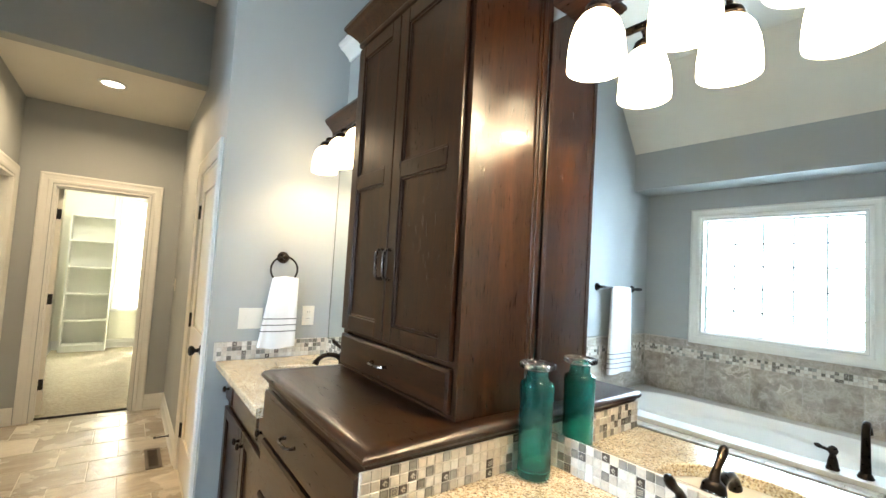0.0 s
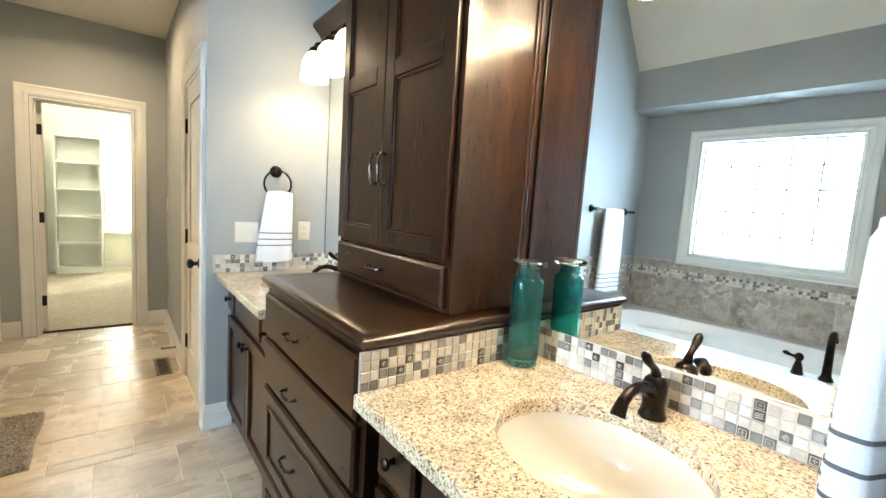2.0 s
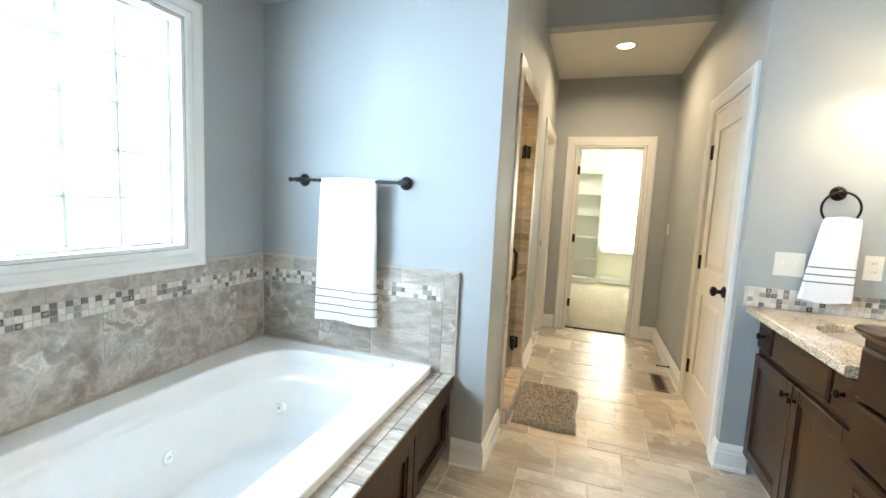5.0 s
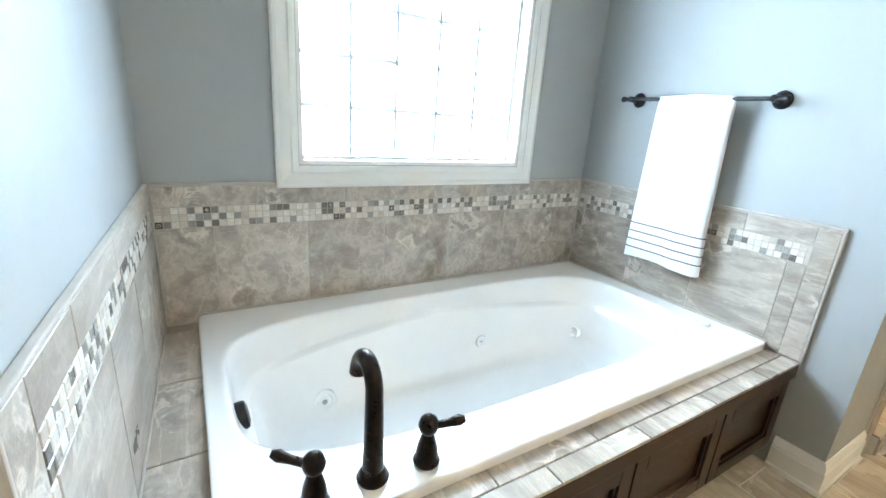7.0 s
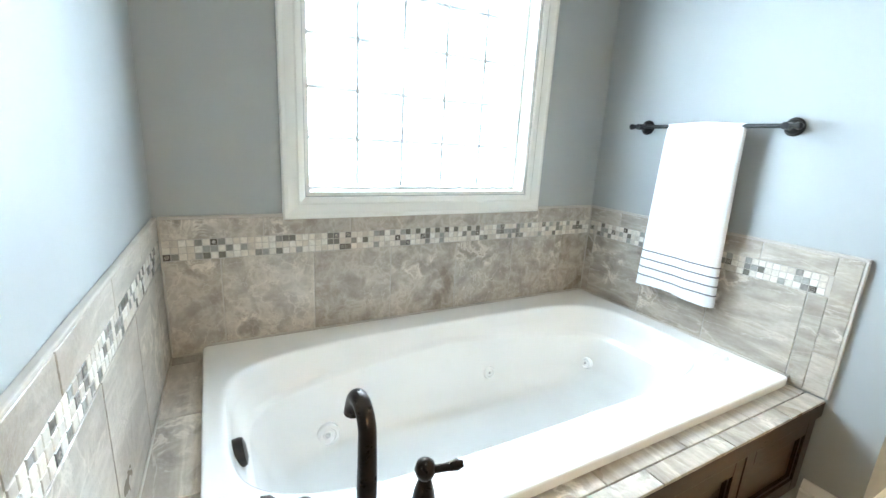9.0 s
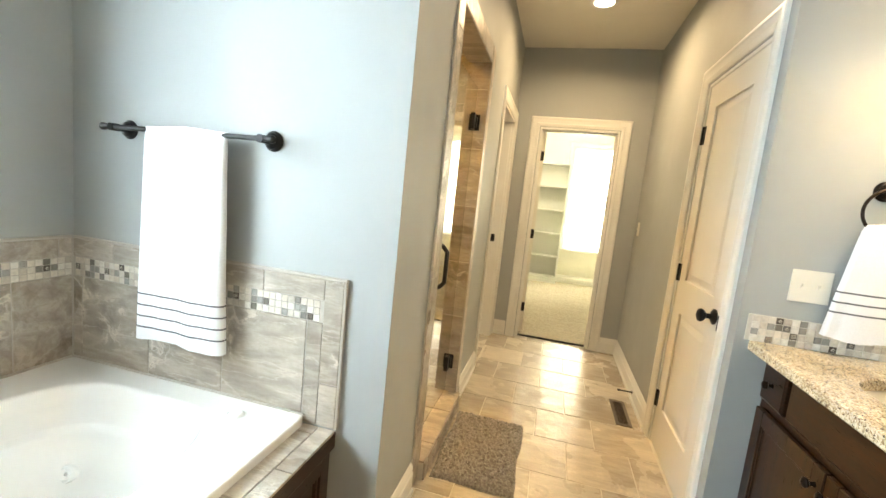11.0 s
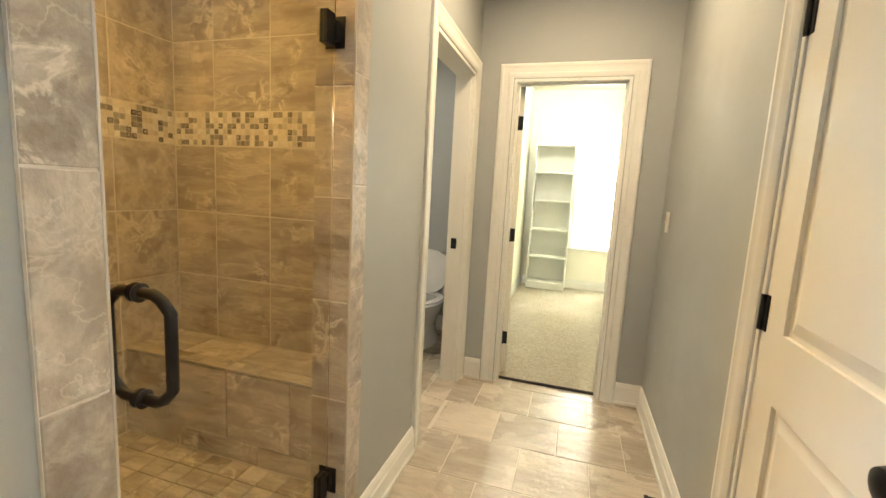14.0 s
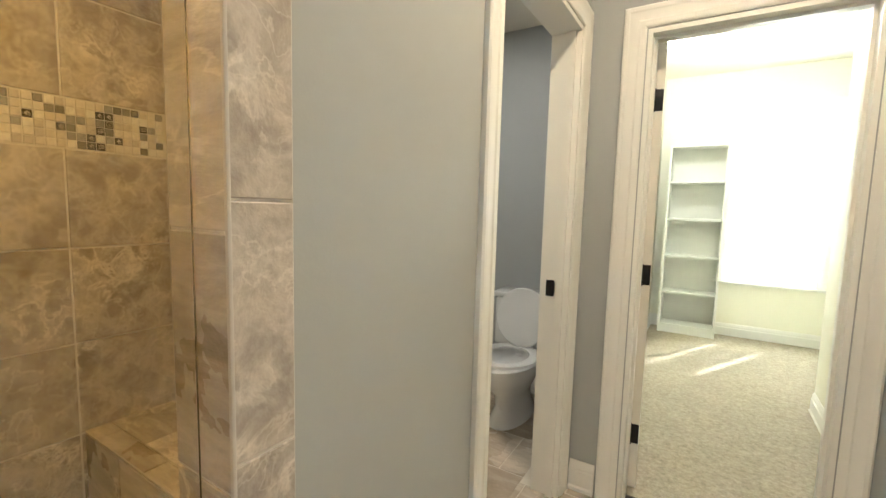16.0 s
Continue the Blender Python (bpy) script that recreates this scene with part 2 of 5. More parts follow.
SHAG = cloth("taupe_chenille", (0.10, 0.088, 0.080), (0.36, 0.335, 0.315), 95, 1.0)


def glass(name, colour, rough=0.0, ior=1.45):
    m, t, p, _, link = nodes_of(name)
    p.inputs["Base Color"].default_value = (*colour, 1)
    p.inputs["Transmission Weight"].default_value = 1.0
    p.inputs["Roughness"].default_value, p.inputs["IOR"].default_value = rough, ior
    return m


PANE = glass("clear_pane", (0.97, 0.99, 0.98))
SHOWERG = glass("shower_glass", (0.95, 0.98, 0.96))
CLEARG = glass("clear_glass", (0.93, 0.97, 0.96), 0.02)
TEAL = glass("teal_hammered_glass", (0.10, 0.57, 0.53), 0.03)
tt = TEAL.node_tree
tt.nodes["Principled BSDF"].inputs["Transmission Weight"].default_value = 0.97
bump(tt, tt.nodes["Principled BSDF"], noise_of(tt, vec(tt, (1, 1, 0.6)), 55, 2), 0.55, 0.006)

MIRROR = bpy.data.materials.new("silvered_mirror")
MIRROR.use_nodes = True
mp_ = MIRROR.node_tree.nodes["Principled BSDF"]
mp_.inputs["Base Color"].default_value = (0.86, 0.89, 0.88, 1)
mp_.inputs["Metallic"].default_value, mp_.inputs["Roughness"].default_value = 1.0, 0.0


def glow(name, colour, strength):
    m, t, p, _, link = nodes_of(name)
    p.inputs["Base Color"].default_value = (0.8, 0.8, 0.78, 1)
    p.inputs["Emission Color"].default_value = (*colour, 1)
    p.inputs["Emission Strength"].default_value = strength
    return m


SHADEG = glow("lit_opal_glass", (1.0, 0.76, 0.47), 11.0)
SHADEF = glow("lit_opal_glass_dim", (1.0, 0.74, 0.42), 5.6)
CANG = glow("lit_lamp_lens", (1.0, 0.88, 0.66), 9.0)
CLOSETG = glow("lit_closet_bowl", (1.0, 0.92, 0.70), 20.0)
OUTDOOR = glow("bright_overcast_distance", (0.95, 1.0, 1.0), 1.7)
BLIND = bpy.data.materials.new("white_shade_fabric")
BLIND.use_nodes = True
bt = BLIND.node_tree
tr, df, mx = bt.nodes.new("ShaderNodeBsdfTranslucent"), bt.nodes.new("ShaderNodeBsdfDiffuse"), bt.nodes.new("ShaderNodeMixShader")
tr.inputs["Color"].default_value, df.inputs["Color"].default_value = (0.85, 0.84, 0.78, 1), (0.8, 0.8, 0.76, 1)
mx.inputs[0].default_value = 0.35
bt.links.new(tr.outputs[0], mx.inputs[1])
bt.links.new(df.outputs[0], mx.inputs[2])
bt.links.new(mx.outputs[0], bt.nodes["Material Output"].inputs["Surface"])


# ---- mesh helpers ----
def grown(bm, other):
    me = bpy.data.meshes.new("tmp")
    other.to_mesh(me)
    other.free()
    bm.from_mesh(me)
    bpy.data.meshes.remove(me)


def box(bm, x0, x1, y0, y1, z0, z1, bevel=0.0, seg=2):
    tmp = bmesh.new()
    bmesh.ops.create_cube(tmp, size=1)
    for v in tmp.verts:
        v.co = Vector(((x0 + x1) / 2 + v.co.x * (x1 - x0), (y0 + y1) / 2 + v.co.y * (y1 - y0), (z0 + z1) / 2 + v.co.z * (z1 - z0)))
    if bevel:
        bmesh.ops.bevel(tmp, geom=tmp.edges[:], offset=bevel, segments=seg, profile=0.5, affect="EDGES")
    grown(bm, tmp)
    return bm


def boxes(*rows, bevel=0.0):
    bm = bmesh.new()
    for r in rows:
        box(bm, *r, bevel=bevel)
    return bm


def lathe(bm, profile, place=(0, 0, 0), seg=28, turn=None, sx=1.0, sy=1.0):
    """A turned body round the z axis through place; profile: rows of radius, height."""
    turn = turn or Matrix.Identity(3)
    rings = []
    for r, z in profile:
        if r < 1e-5:
            rings.append([bm.verts.new(Vector(place) + turn @ Vector((0, 0, z)))])
        else:
            rings.append([bm.verts.new(Vector(place) + turn @ Vector((r * sx * math.cos(2 * math.pi * k / seg), r * sy * math.sin(2 * math.pi * k / seg), z))) for k in range(seg)])
    for a, b in zip(rings, rings[1:]):
        for k in range(seg):
            j = (k + 1) % seg
            if len(a) == 1 and len(b) == 1:
                continue
            if len(a) == 1:
                bm.faces.new((a[0], b[j], b[k]))
            elif len(b) == 1:
                bm.faces.new((a[k], a[j], b[0]))
            else:
                bm.faces.new((a[k], a[j], b[j], b[k]))
    return bm


def tube(bm, pts, r, seg=10, closed=False):
    """A round bar along points; r is one radius or one for each point."""
    pts = [Vector(p) for p in pts]
    n = len(pts)
    rs = r if isinstance(r, (list, tuple)) else [r] * n
    rings, side = [], None
    for i, p in enumerate(pts):
        a = pts[(i - 1) % n] if closed or i else p
        b = pts[(i + 1) % n] if closed or i < n - 1 else p
        d = (b - a).normalized()
        if side is None:
            side = d.orthogonal().normalized()
        side = (side - d * side.dot(d)).normalized()
        up = d.cross(side)
        rings.append([bm.verts.new(p + rs[i] * (math.cos(2 * math.pi * k / seg) * side + math.sin(2 * math.pi * k / seg) * up)) for k in range(seg)])
    pairs = list(zip(rings, rings[1:])) + ([(rings[-1], rings[0])] if closed else [])
    for a, b in pairs:
        for k in range(seg):
            bm.faces.new((a[k], a[(k + 1) % seg], b[(k + 1) % seg], b[k]))
    if not closed:
        bm.faces.new(rings[0][::-1])
        bm.faces.new(rings[-1])
    return bm


def sweep(bm, profile, path, out, up=(0, 0, 1)):
    """A moulding: profile rows (outward, upward) carried along a straight or mitred path. out: the outward way at each path point."""
    up = Vector(up)
    rings = [[bm.verts.new(Vector(p) + Vector(o) * a + up * b) for a, b in profile] for p, o in zip(path, out)]
    k = len(profile)
    for a, b in zip(rings, rings[1:]):
        for i in range(k):
            bm.faces.new((a[i], a[(i + 1) % k], b[(i + 1) % k], b[i]))
    bm.faces.new(rings[0][::-1])
    bm.faces.new(rings[-1])
    return bm


def finish(name, bm, material, smooth=0.0):
    bmesh.ops.recalc_face_normals(bm, faces=bm.faces[:])
    me = bpy.data.meshes.new(name)
    bm.to_mesh(me)
    bm.free()
    me.materials.append(material)
    if smooth:
        for f_ in me.polygons:
            f_.use_smooth = True
        me.set_sharp_from_angle(angle=radians(smooth))
    return me


ROOTS = {}


def thing(name, place, label, category, group="", kind=""):
    ob = new(name)
    ob.empty_display_size = 0.05
    ob.location = place
    ROOTS[ob] = Vector(place)
    return tagged(ob, label, category, group, kind)


def part(name, bm, material, parent, label="", smooth=0.0):
    base = ROOTS[parent]
    for v in bm.verts:
        v.co -= base
    ob = new(name, finish(name, bm, material, smooth))
    ob.parent = parent
    ROOTS[ob] = base
    return tagged(ob, label)


def solid(name, bm, material, label, category, kind="structure", smooth=0.0, group=""):
    ob = new(name, finish(name, bm, material, smooth))
    ROOTS[ob] = Vector((0, 0, 0))
    return tagged(ob, label, category, group, kind)


def piece(name, mesh, parent, m):
    ob = new(name, mesh)
    ob.parent = parent
    ob.matrix_basis = Matrix.Translation(-ROOTS[parent]) @ m
    return ob


# ---- setting: walls, floors, ceilings ----
solid("floor", boxes((-2.12, 1.3, -2.6, 5.475, -0.12, -0.0018), (-2.12, -0.70, 5.475, 6.42, -0.12, -0.0018)), GROUTF, "beige grout bed under slate-look floor tiles", "floor")
solid("floor_closet", boxes((-0.70, 1.5, 5.475, 9.0, -0.12, 0.012)), CARPET, "beige cut pile carpet floor of the closet room", "floor")
WIN_Y, WIN_Z = (0.974, 2.055), (1.065, 2.10)
solid("wall_window", boxes((-2.12, -2.0, 0.356, WIN_Y[0], 0, 3.4), (-2.12, -2.0, WIN_Y[1], 2.67, 0, 3.4), (-2.12, -2.0, *WIN_Y, 0, WIN_Z[0]), (-2.12, -2.0, *WIN_Y, WIN_Z[1], 3.4)),
      PAINT, "blue-grey painted wall around the bath window", "wall")
solid("wall_towel_bar", boxes((-2.0, -0.64, 2.55, 2.67, 0, 3.4)), PAINT, "blue-grey painted wall at the foot of the tub", "wall")
solid("wall_hall_left", boxes((-0.76, -0.64, 2.67, 3.045, 0, 3.4), (-0.76, -0.64, 3.045, 3.79, 2.081, 3.4), (-0.76, -0.64, 3.79, 4.53, 0, 3.4), (-0.76, -0.64, 4.53, 5.31, 2.03, 3.4), (-0.76, -0.64, 5.31, 5.535, 0, 3.4)),
      PAINT, "blue-grey hall wall with shower and toilet openings", "wall")
solid("wall_end", boxes((-0.64, -0.41, 5.415, 5.535, 0, 3.4), (0.285, 0.65, 5.415, 5.535, 0, 3.4), (-0.41, 0.285, 5.415, 5.535, 2.015, 3.4)), PAINT, "blue-grey hall end wall around the closet doorway", "wall")
solid("wall_hall_right", boxes((0.53, 0.65, 3.20, 3.235, 0, 3.4), (0.53, 0.65, 3.235, 3.935, 2.03, 3.4), (0.53, 0.65, 3.935, 5.415, 0, 3.4)), PAINT, "blue-grey hall wall with a closed door", "wall")
solid("wall_linen_closet", boxes((0.90, 1.0, 3.20, 4.0, 0, 2.4), (0.65, 0.90, 3.97, 4.0, 0, 2.4), (0.65, 0.9, 3.2, 3.97, 2.3, 2.4)), PAINT, "plain wall closing the cupboard behind the door", "wall")
solid("wall_towel_ring", boxes((0.53, 1.6, 3.08, 3.20, 0, 3.4)), PAINT, "blue-grey painted wall beside the vanity", "wall")
solid("wall_vanity", boxes((1.215, 1.30, 0.34, 3.08, 0, 2.80), (1.5, 1.6, 0.34, 3.08, 2.7, 3.4), (1.30, 1.5, 0.34, 3.08, 2.70, 2.79)), PAINT, "blue-grey wall behind the vanity with a ledge on top", "wall")
solid("wall_near_left", boxes((-2.0, -0.46, 0.346, 0.466, 0, 3.4)), PAINT, "blue-grey painted wall at the head of the tub", "wall")
SKEW = Matrix.Translation((-2.0, 0.478, 0)) @ Matrix.Rotation(radians(-1.9), 4, "Z") @ Matrix.Translation((2.0, -0.478, 0))
bpy.data.objects["wall_near_left"].matrix_basis = SKEW
solid("wall_near_right", boxes((0.55, 1.215, 0.40, 0.525, 0, 3.4), (1.215, 1.6, 0.22, 0.34, 0, 3.4)), PAINT, "blue-grey wall at the near end of the vanity", "wall")
solid("wall_entry_header", boxes((-0.46, 0.55, 0.30, 0.42, 2.35, 3.4)), PAINT, "blue-grey wall above the entry opening", "wall")
solid("wall_entry_room", boxes((-2.12, -2.0, -2.6, 0.346, 0, 2.8), (1.3, 1.42, -2.6, 0.22, 0, 2.8), (-2.12, 1.42, -2.72, -2.6, 0, 2.8)), PAINT, "plain walls of the room behind the entry", "wall")
solid("ceiling_entry_room", boxes((-2.12, 1.42, -2.72, 0.33, 2.8, 2.9)), CEIL, "white ceiling of the room behind the entry", "ceiling")
solid("wall_hall_header", boxes((-0.64, 0.53, 4.05, 4.17, 2.71, 3.4)), PAINT, "blue-grey drop wall over the hall", "wall")
solid("ceiling_hall", boxes((-0.64, 0.53, 4.17, 5.415, 2.71, 2.80)), CEIL, "low white hall ceiling", "ceiling")
bm = boxes((-1.264, 1.6, 0.30, 2.55, 3.32, 3.4), (-0.64, 0.53, 2.55, 4.05, 3.32, 3.4), (0.53, 1.6, 2.55, 3.08, 3.32, 3.4))
solid("ceiling_main", bm, CEIL, "white flat ceiling over the bathroom", "ceiling")
bm = bmesh.new()
sweep(bm, [(-1.7, 2.72), (-1.264, 3.32), (-1.264, 3.4), (-1.78, 2.72)], [(0, 0.40, 0), (0, 2.55, 0)], [(1, 0, 0)] * 2)
solid("ceiling_slope", bm, CEIL, "white sloped ceiling over the tub", "ceiling")
solid("soffit", boxes((-2.0, -1.70, 0.45, 2.55, 2.365, 2.77)), PAINT, "boxed blue-grey soffit above the bath window", "soffit")

# shower shell, toilet room and closet room
solid("wall_shower", boxes((-2.12, -2.003, 2.67, 4.49, 0, 2.5), (-2.003, -0.76, 4.363, 4.49, 0, 2.5), (-2.003, -0.76, 2.671, 2.684, 0, 2.5)), GROUTL, "grouted backing walls of the tiled shower", "wall")
solid("ceiling_shower", boxes((-2.12, -0.76, 2.67, 4.49, 2.40, 2.5)), CEIL, "white shower ceiling", "ceiling")
solid("wall_toilet_room", boxes((-2.12, -2.0, 4.49, 6.42, 0, 2.6), (-2.0, -0.70, 6.3, 6.42, 0, 2.6), (-0.82, -0.70, 5.535, 6.3, 0, 2.6)), PAINT, "grey painted walls of the toilet room", "wall")
solid("ceiling_toilet_room", boxes((-2.0, -0.76, 4.49, 5.535, 2.5, 2.6), (-2.0, -0.82, 5.535, 6.3, 2.5, 2.6)), CEIL, "white toilet room ceiling", "ceiling")
CW_X, CW_Z = (0.0, 0.79), (0.58, 2.32)
solid("wall_closet", boxes((-0.70, -0.66, 5.535, 8.87, 0, 2.75), (-0.70, CW_X[0], 8.87, 8.99, 0, 2.75), (CW_X[1], 1.5, 8.87, 8.99, 0, 2.75), (*CW_X, 8.87, 8.99, 0, CW_Z[0]), (*CW_X, 8.87, 8.99, CW_Z[1], 2.75),
                           (0.52, 0.64, 5.535, 7.09, 0, 2.75), (0.64, 1.0, 6.97, 7.09, 0, 2.75), (0.88, 1.0, 7.09, 8.87, 0, 2.75), (-0.66, -0.45, 5.535, 5.56, 0, 2.75), (0.33, 0.52, 5.535, 5.56, 0, 2.75)),
      CLOSET_PAINT, "pale cream painted closet walls with a window", "wall")
solid("ceiling_closet", boxes((-0.70, 1.0, 5.535, 8.99, 2.75, 2.85)), CEIL, "white closet ceiling", "ceiling")


# ---- trim ----
BASE = [(0, 0), (0.022, 0), (0.022, 0.016), (0.016, 0.024), (0.016, 0.092), (0.011, 0.101), (0.013, 0.106), (0.011, 0.120), (0.004, 0.137), (0, 0.139)]


def baseboard(name, pts, outs):
    bm = bmesh.new()
    sweep(bm, BASE, [(x, y, 0.001) for x, y in pts], [(*o, 0) for o in outs])
    return solid(name, bm, TRIM, "white moulded baseboard along the wall", "baseboard", smooth=25)


baseboard("baseboard_corner", [(-0.80, 2.55), (-0.64, 2.55), (-0.64, 2.955)], [(0, -1), (1, -1), (1, 0)])
baseboard("baseboard_hall_left", [(-0.64, 3.875), (-0.64, 4.44)], [(1, 0), (1, 0)])
baseboard("baseboard_end_left", [(-0.62, 5.415), (-0.508, 5.415)], [(0, -1), (0, -1)])
baseboard("baseboard_hall_right", [(0.373, 5.415), (0.53, 5.415), (0.53, 4.02)], [(0, -1), (-1, -1), (-1, 0)])
baseboard("baseboard_ring_wall", [(0.53, 3.15), (0.53, 3.08), (0.66, 3.08)], [(-1, 0), (-1, -1), (0, -1)])
baseboard("baseboard_closet_back", [(-0.66, 8.87), (0.88, 8.87), (0.88, 7.09)], [(0, -1), (-1, -1), (-1, 0)])
baseboard("baseboard_closet_right", [(0.52, 7.09), (0.52, 5.6)], [(-1, 0), (-1, 0)])
baseboard("baseboard_closet_left", [(-0.66, 8.86), (-0.66, 6.3)], [(1, 0), (1, 0)])
baseboard("baseboard_toilet_back", [(-2.0, 6.3), (-0.82, 6.3), (-0.82, 5.54)], [(0, -1), (-1, -1), (-1, 0)])
CAS = [(0, 0), (0.085, 0), (0.085, 0.014), (0.078, 0.019), (0.066, 0.019), (0.060, 0.015), (0.030, 0.013), (0.024, 0.016), (0.010, 0.012), (0.004, 0.008), (0, 0.006)]


def casing(bm, a, b, top, wall, way, out, low=0.0, closed=False):
    """Mitred casing round an opening from a to b along 'way' (0: x, 1: y) on the plane 'wall', facing 'out'."""
    def p(s, z):
        return (s, wall, z) if way == 0 else (wall, s, z)

    def o(s, z):
        return Vector((s, 0, z)) if way == 0 else Vector((0, s, z))
    path = [p(a, low), p(a, top), p(b, top), p(b, low)]
    outs = [o(-1, 0), o(-1, 1), o(1, 1), o(1, 0)]
    if closed:
        path, outs = path + [path[0]], [o(-1, -1), o(-1, 1), o(1, 1), o(1, -1), o(-1, -1)]
    sweep(bm, CAS, path, outs, out)
    return bm


def jamb(bm, a, b, top, lo, hi, way, t=0.018):
    """Lining boards of an opening whose wall goes from lo to hi."""
    for r in ((a, a + t, 0.0, top), (b - t, b, 0.0, top), (a, b, top - t, top)):
        e = 0.0 if r[3] - r[2] > 0.1 else t
        if way == 0:
            box(bm, r[0] + e, r[1] - e, lo, hi, r[2], r[3], 0.001, 1)
        else:
            box(bm, lo, hi, r[0] + e, r[1] - e, r[2], r[3], 0.001, 1)
    return bm


# closet doorway at the hall's end
d = solid("door_frame_closet", jamb(bmesh.new(), -0.41, 0.285, 2.015, 5.412, 5.538, 0), TRIM, "white lined doorway without threshold to the closet", "door frame")
part("casing", casing(bmesh.new(), -0.415, 0.29, 2.02, 5.415, 0, (0, -1, 0)), TRIM, d, smooth=30)
part("door_stop", boxes((-0.392, -0.380, 5.46, 5.495, 0, 1.997), (0.255, 0.267, 5.46, 5.495, 0, 1.997), (-0.38, 0.255, 5.46, 5.495, 1.985, 1.997)), TRIM, d)
part("inner_casing", casing(bmesh.new(), -0.415, 0.29, 2.02, 5.56, 0, (0, 1, 0)), TRIM, d, smooth=30)
solid("threshold_strip", boxes((-0.392, 0.267, 5.468, 5.482, -0.005, 0.017), bevel=0.004), DARKIN, "dark metal strip between tile and carpet", "threshold")
d = solid("door_frame_toilet", jamb(bmesh.new(), 4.53, 5.31, 2.03, -0.763, -0.637, 1), TRIM, "white lined doorway to the toilet room", "door frame")
part("casing", casing(bmesh.new(), 4.525, 5.315, 2.035, -0.64, 1, (1, 0, 0)), TRIM, d, smooth=30)
part("strike_plate", boxes((-0.735, -0.700, 5.288, 5.2925, 0.915, 0.985), (-0.712, -0.698, 5.283, 5.293, 0.925, 0.975), bevel=0.001), BLACKM, d, "black strike plate")
part("door_stop", boxes((-0.725, -0.69, 4.548, 4.56, 0, 2.012), (-0.69, -0.66, 5.280, 5.292, 0, 2.012)), TRIM, d)
d = solid("door_frame_linen", jamb(bmesh.new(), 3.235, 3.935, 2.03, 0.53, 0.65, 1), TRIM, "white lined door frame on the hall wall", "door frame")
part("casing", casing(bmesh.new(), 3.23, 3.94, 2.035, 0.53, 1, (-1, 0, 0)), TRIM, d, smooth=30)
part("strike_plate", boxes((0.5205, 0.5325, 3.2325, 3.2395, 0.868, 0.932), bevel=0.001), BLACKM, d, "black strike plate")


def panel_door(name, w, h, label, thick=0.035):
    """A two-panel door: hinge edge at the origin, leaf along +x, faces at y=0 and y=thick."""
    d = thing(name, (0, 0, 0), label, "door")
    bm = bmesh.new()
    st, zz = 0.115, [(0.24, 0.80), (0.98, h - 0.13)]
    box(bm, 0, st, 0, thick, 0.008, h)
    box(bm, w - st, w, 0, thick, 0.008, h)
    for z0, z1 in ((0.008, zz[0][0]), (zz[0][1], zz[1][0]), (zz[1][1], h)):
        box(bm, st, w - st, 0, thick, z0, z1)
    part("leaf_frame", bm, DOORP, d)
    for z0, z1 in zz:
        bm = bmesh.new()
        box(bm, st, w - st, 0.011, thick - 0.011, z0, z1)
        for y0, y1 in ((0.001, 0.009), (thick - 0.009, thick - 0.001)):
            q = [bm.verts.new(c) for c in ((st + 0.045, y0, z0 + 0.045), (w - st - 0.045, y0, z0 + 0.045), (w - st - 0.045, y0, z1 - 0.045), (st + 0.045, y0, z1 - 0.045))]
            y2 = 0.0115 if y0 < 0.005 else thick - 0.0115
            yf = 0.003 if y0 < 0.005 else thick - 0.003
            for v in q:
                v.co.y = yf
            q2 = [bm.verts.new(c) for c in ((st + 0.012, y2, z0 + 0.012), (w - st - 0.012, y2, z0 + 0.012), (w - st - 0.012, y2, z1 - 0.012), (st + 0.012, y2, z1 - 0.012))]
            bm.faces.new(q)
            for i in range(4):
                bm.faces.new((q[i], q[(i + 1) % 4], q2[(i + 1) % 4], q2[i]))
        part("door_panel", bm, DOORP, d)
    return d


def hinge_bits(bm, x, y, z):
    """A butt hinge: knuckle and two leaves."""
    lathe(bm, [(0.0, -0.048), (0.0075, -0.048), (0.0075, 0.048), (0.0, 0.048)], (x, y, z), 10)
    return bm


linen = panel_door("linen_door", 0.66, 2.012, "closed cream two-panel door with black knob")
for z in (0.265, 1.01, 1.755):
    bm = boxes((-0.014, 0.024, -0.0035, 0.004, z - 0.048, z + 0.048), bevel=0.001)
    hinge_bits(bm, 0.0, -0.006, z)
    part("hinge", bm, BLACKM, linen, "black butt hinge", 30)
k = bmesh.new()
lathe(k, [(0, 0), (0.033, 0), (0.034, 0.006), (0.026, 0.012), (0.012, 0.018), (0.011, 0.034), (0.024, 0.044), (0.029, 0.054), (0.026, 0.064), (0.012, 0.070), (0, 0.071)], (0.600, 0, 0.905), 24, Matrix.Rotation(radians(90), 3, "X"))
part("knob", k, BLACKM, linen, "round black knob", 40)
part("latch_plate", boxes((0.6595, 0.662, 0.008, 0.030, 0.875, 0.935)), BLACKM, linen, "dark latch plate")
linen.matrix_basis = pose(0.536, 3.915, 0.004, 0, 0, -90)
cdoor = panel_door("closet_door", 0.655, 2.0, "cream closet door standing open against the wall")
for z in (0.265, 1.0, 1.75):
    bm = boxes((-0.0035, 0.001, 0.002, 0.034, z - 0.045, z + 0.045), bevel=0.001)
    hinge_bits(bm, -0.004, 0.038, z)
    part("hinge", bm, BLACKM, cdoor, "black butt hinge", 30)
cdoor.matrix_basis = pose(-0.350, 5.545, 0.014, 0, 0, 98)


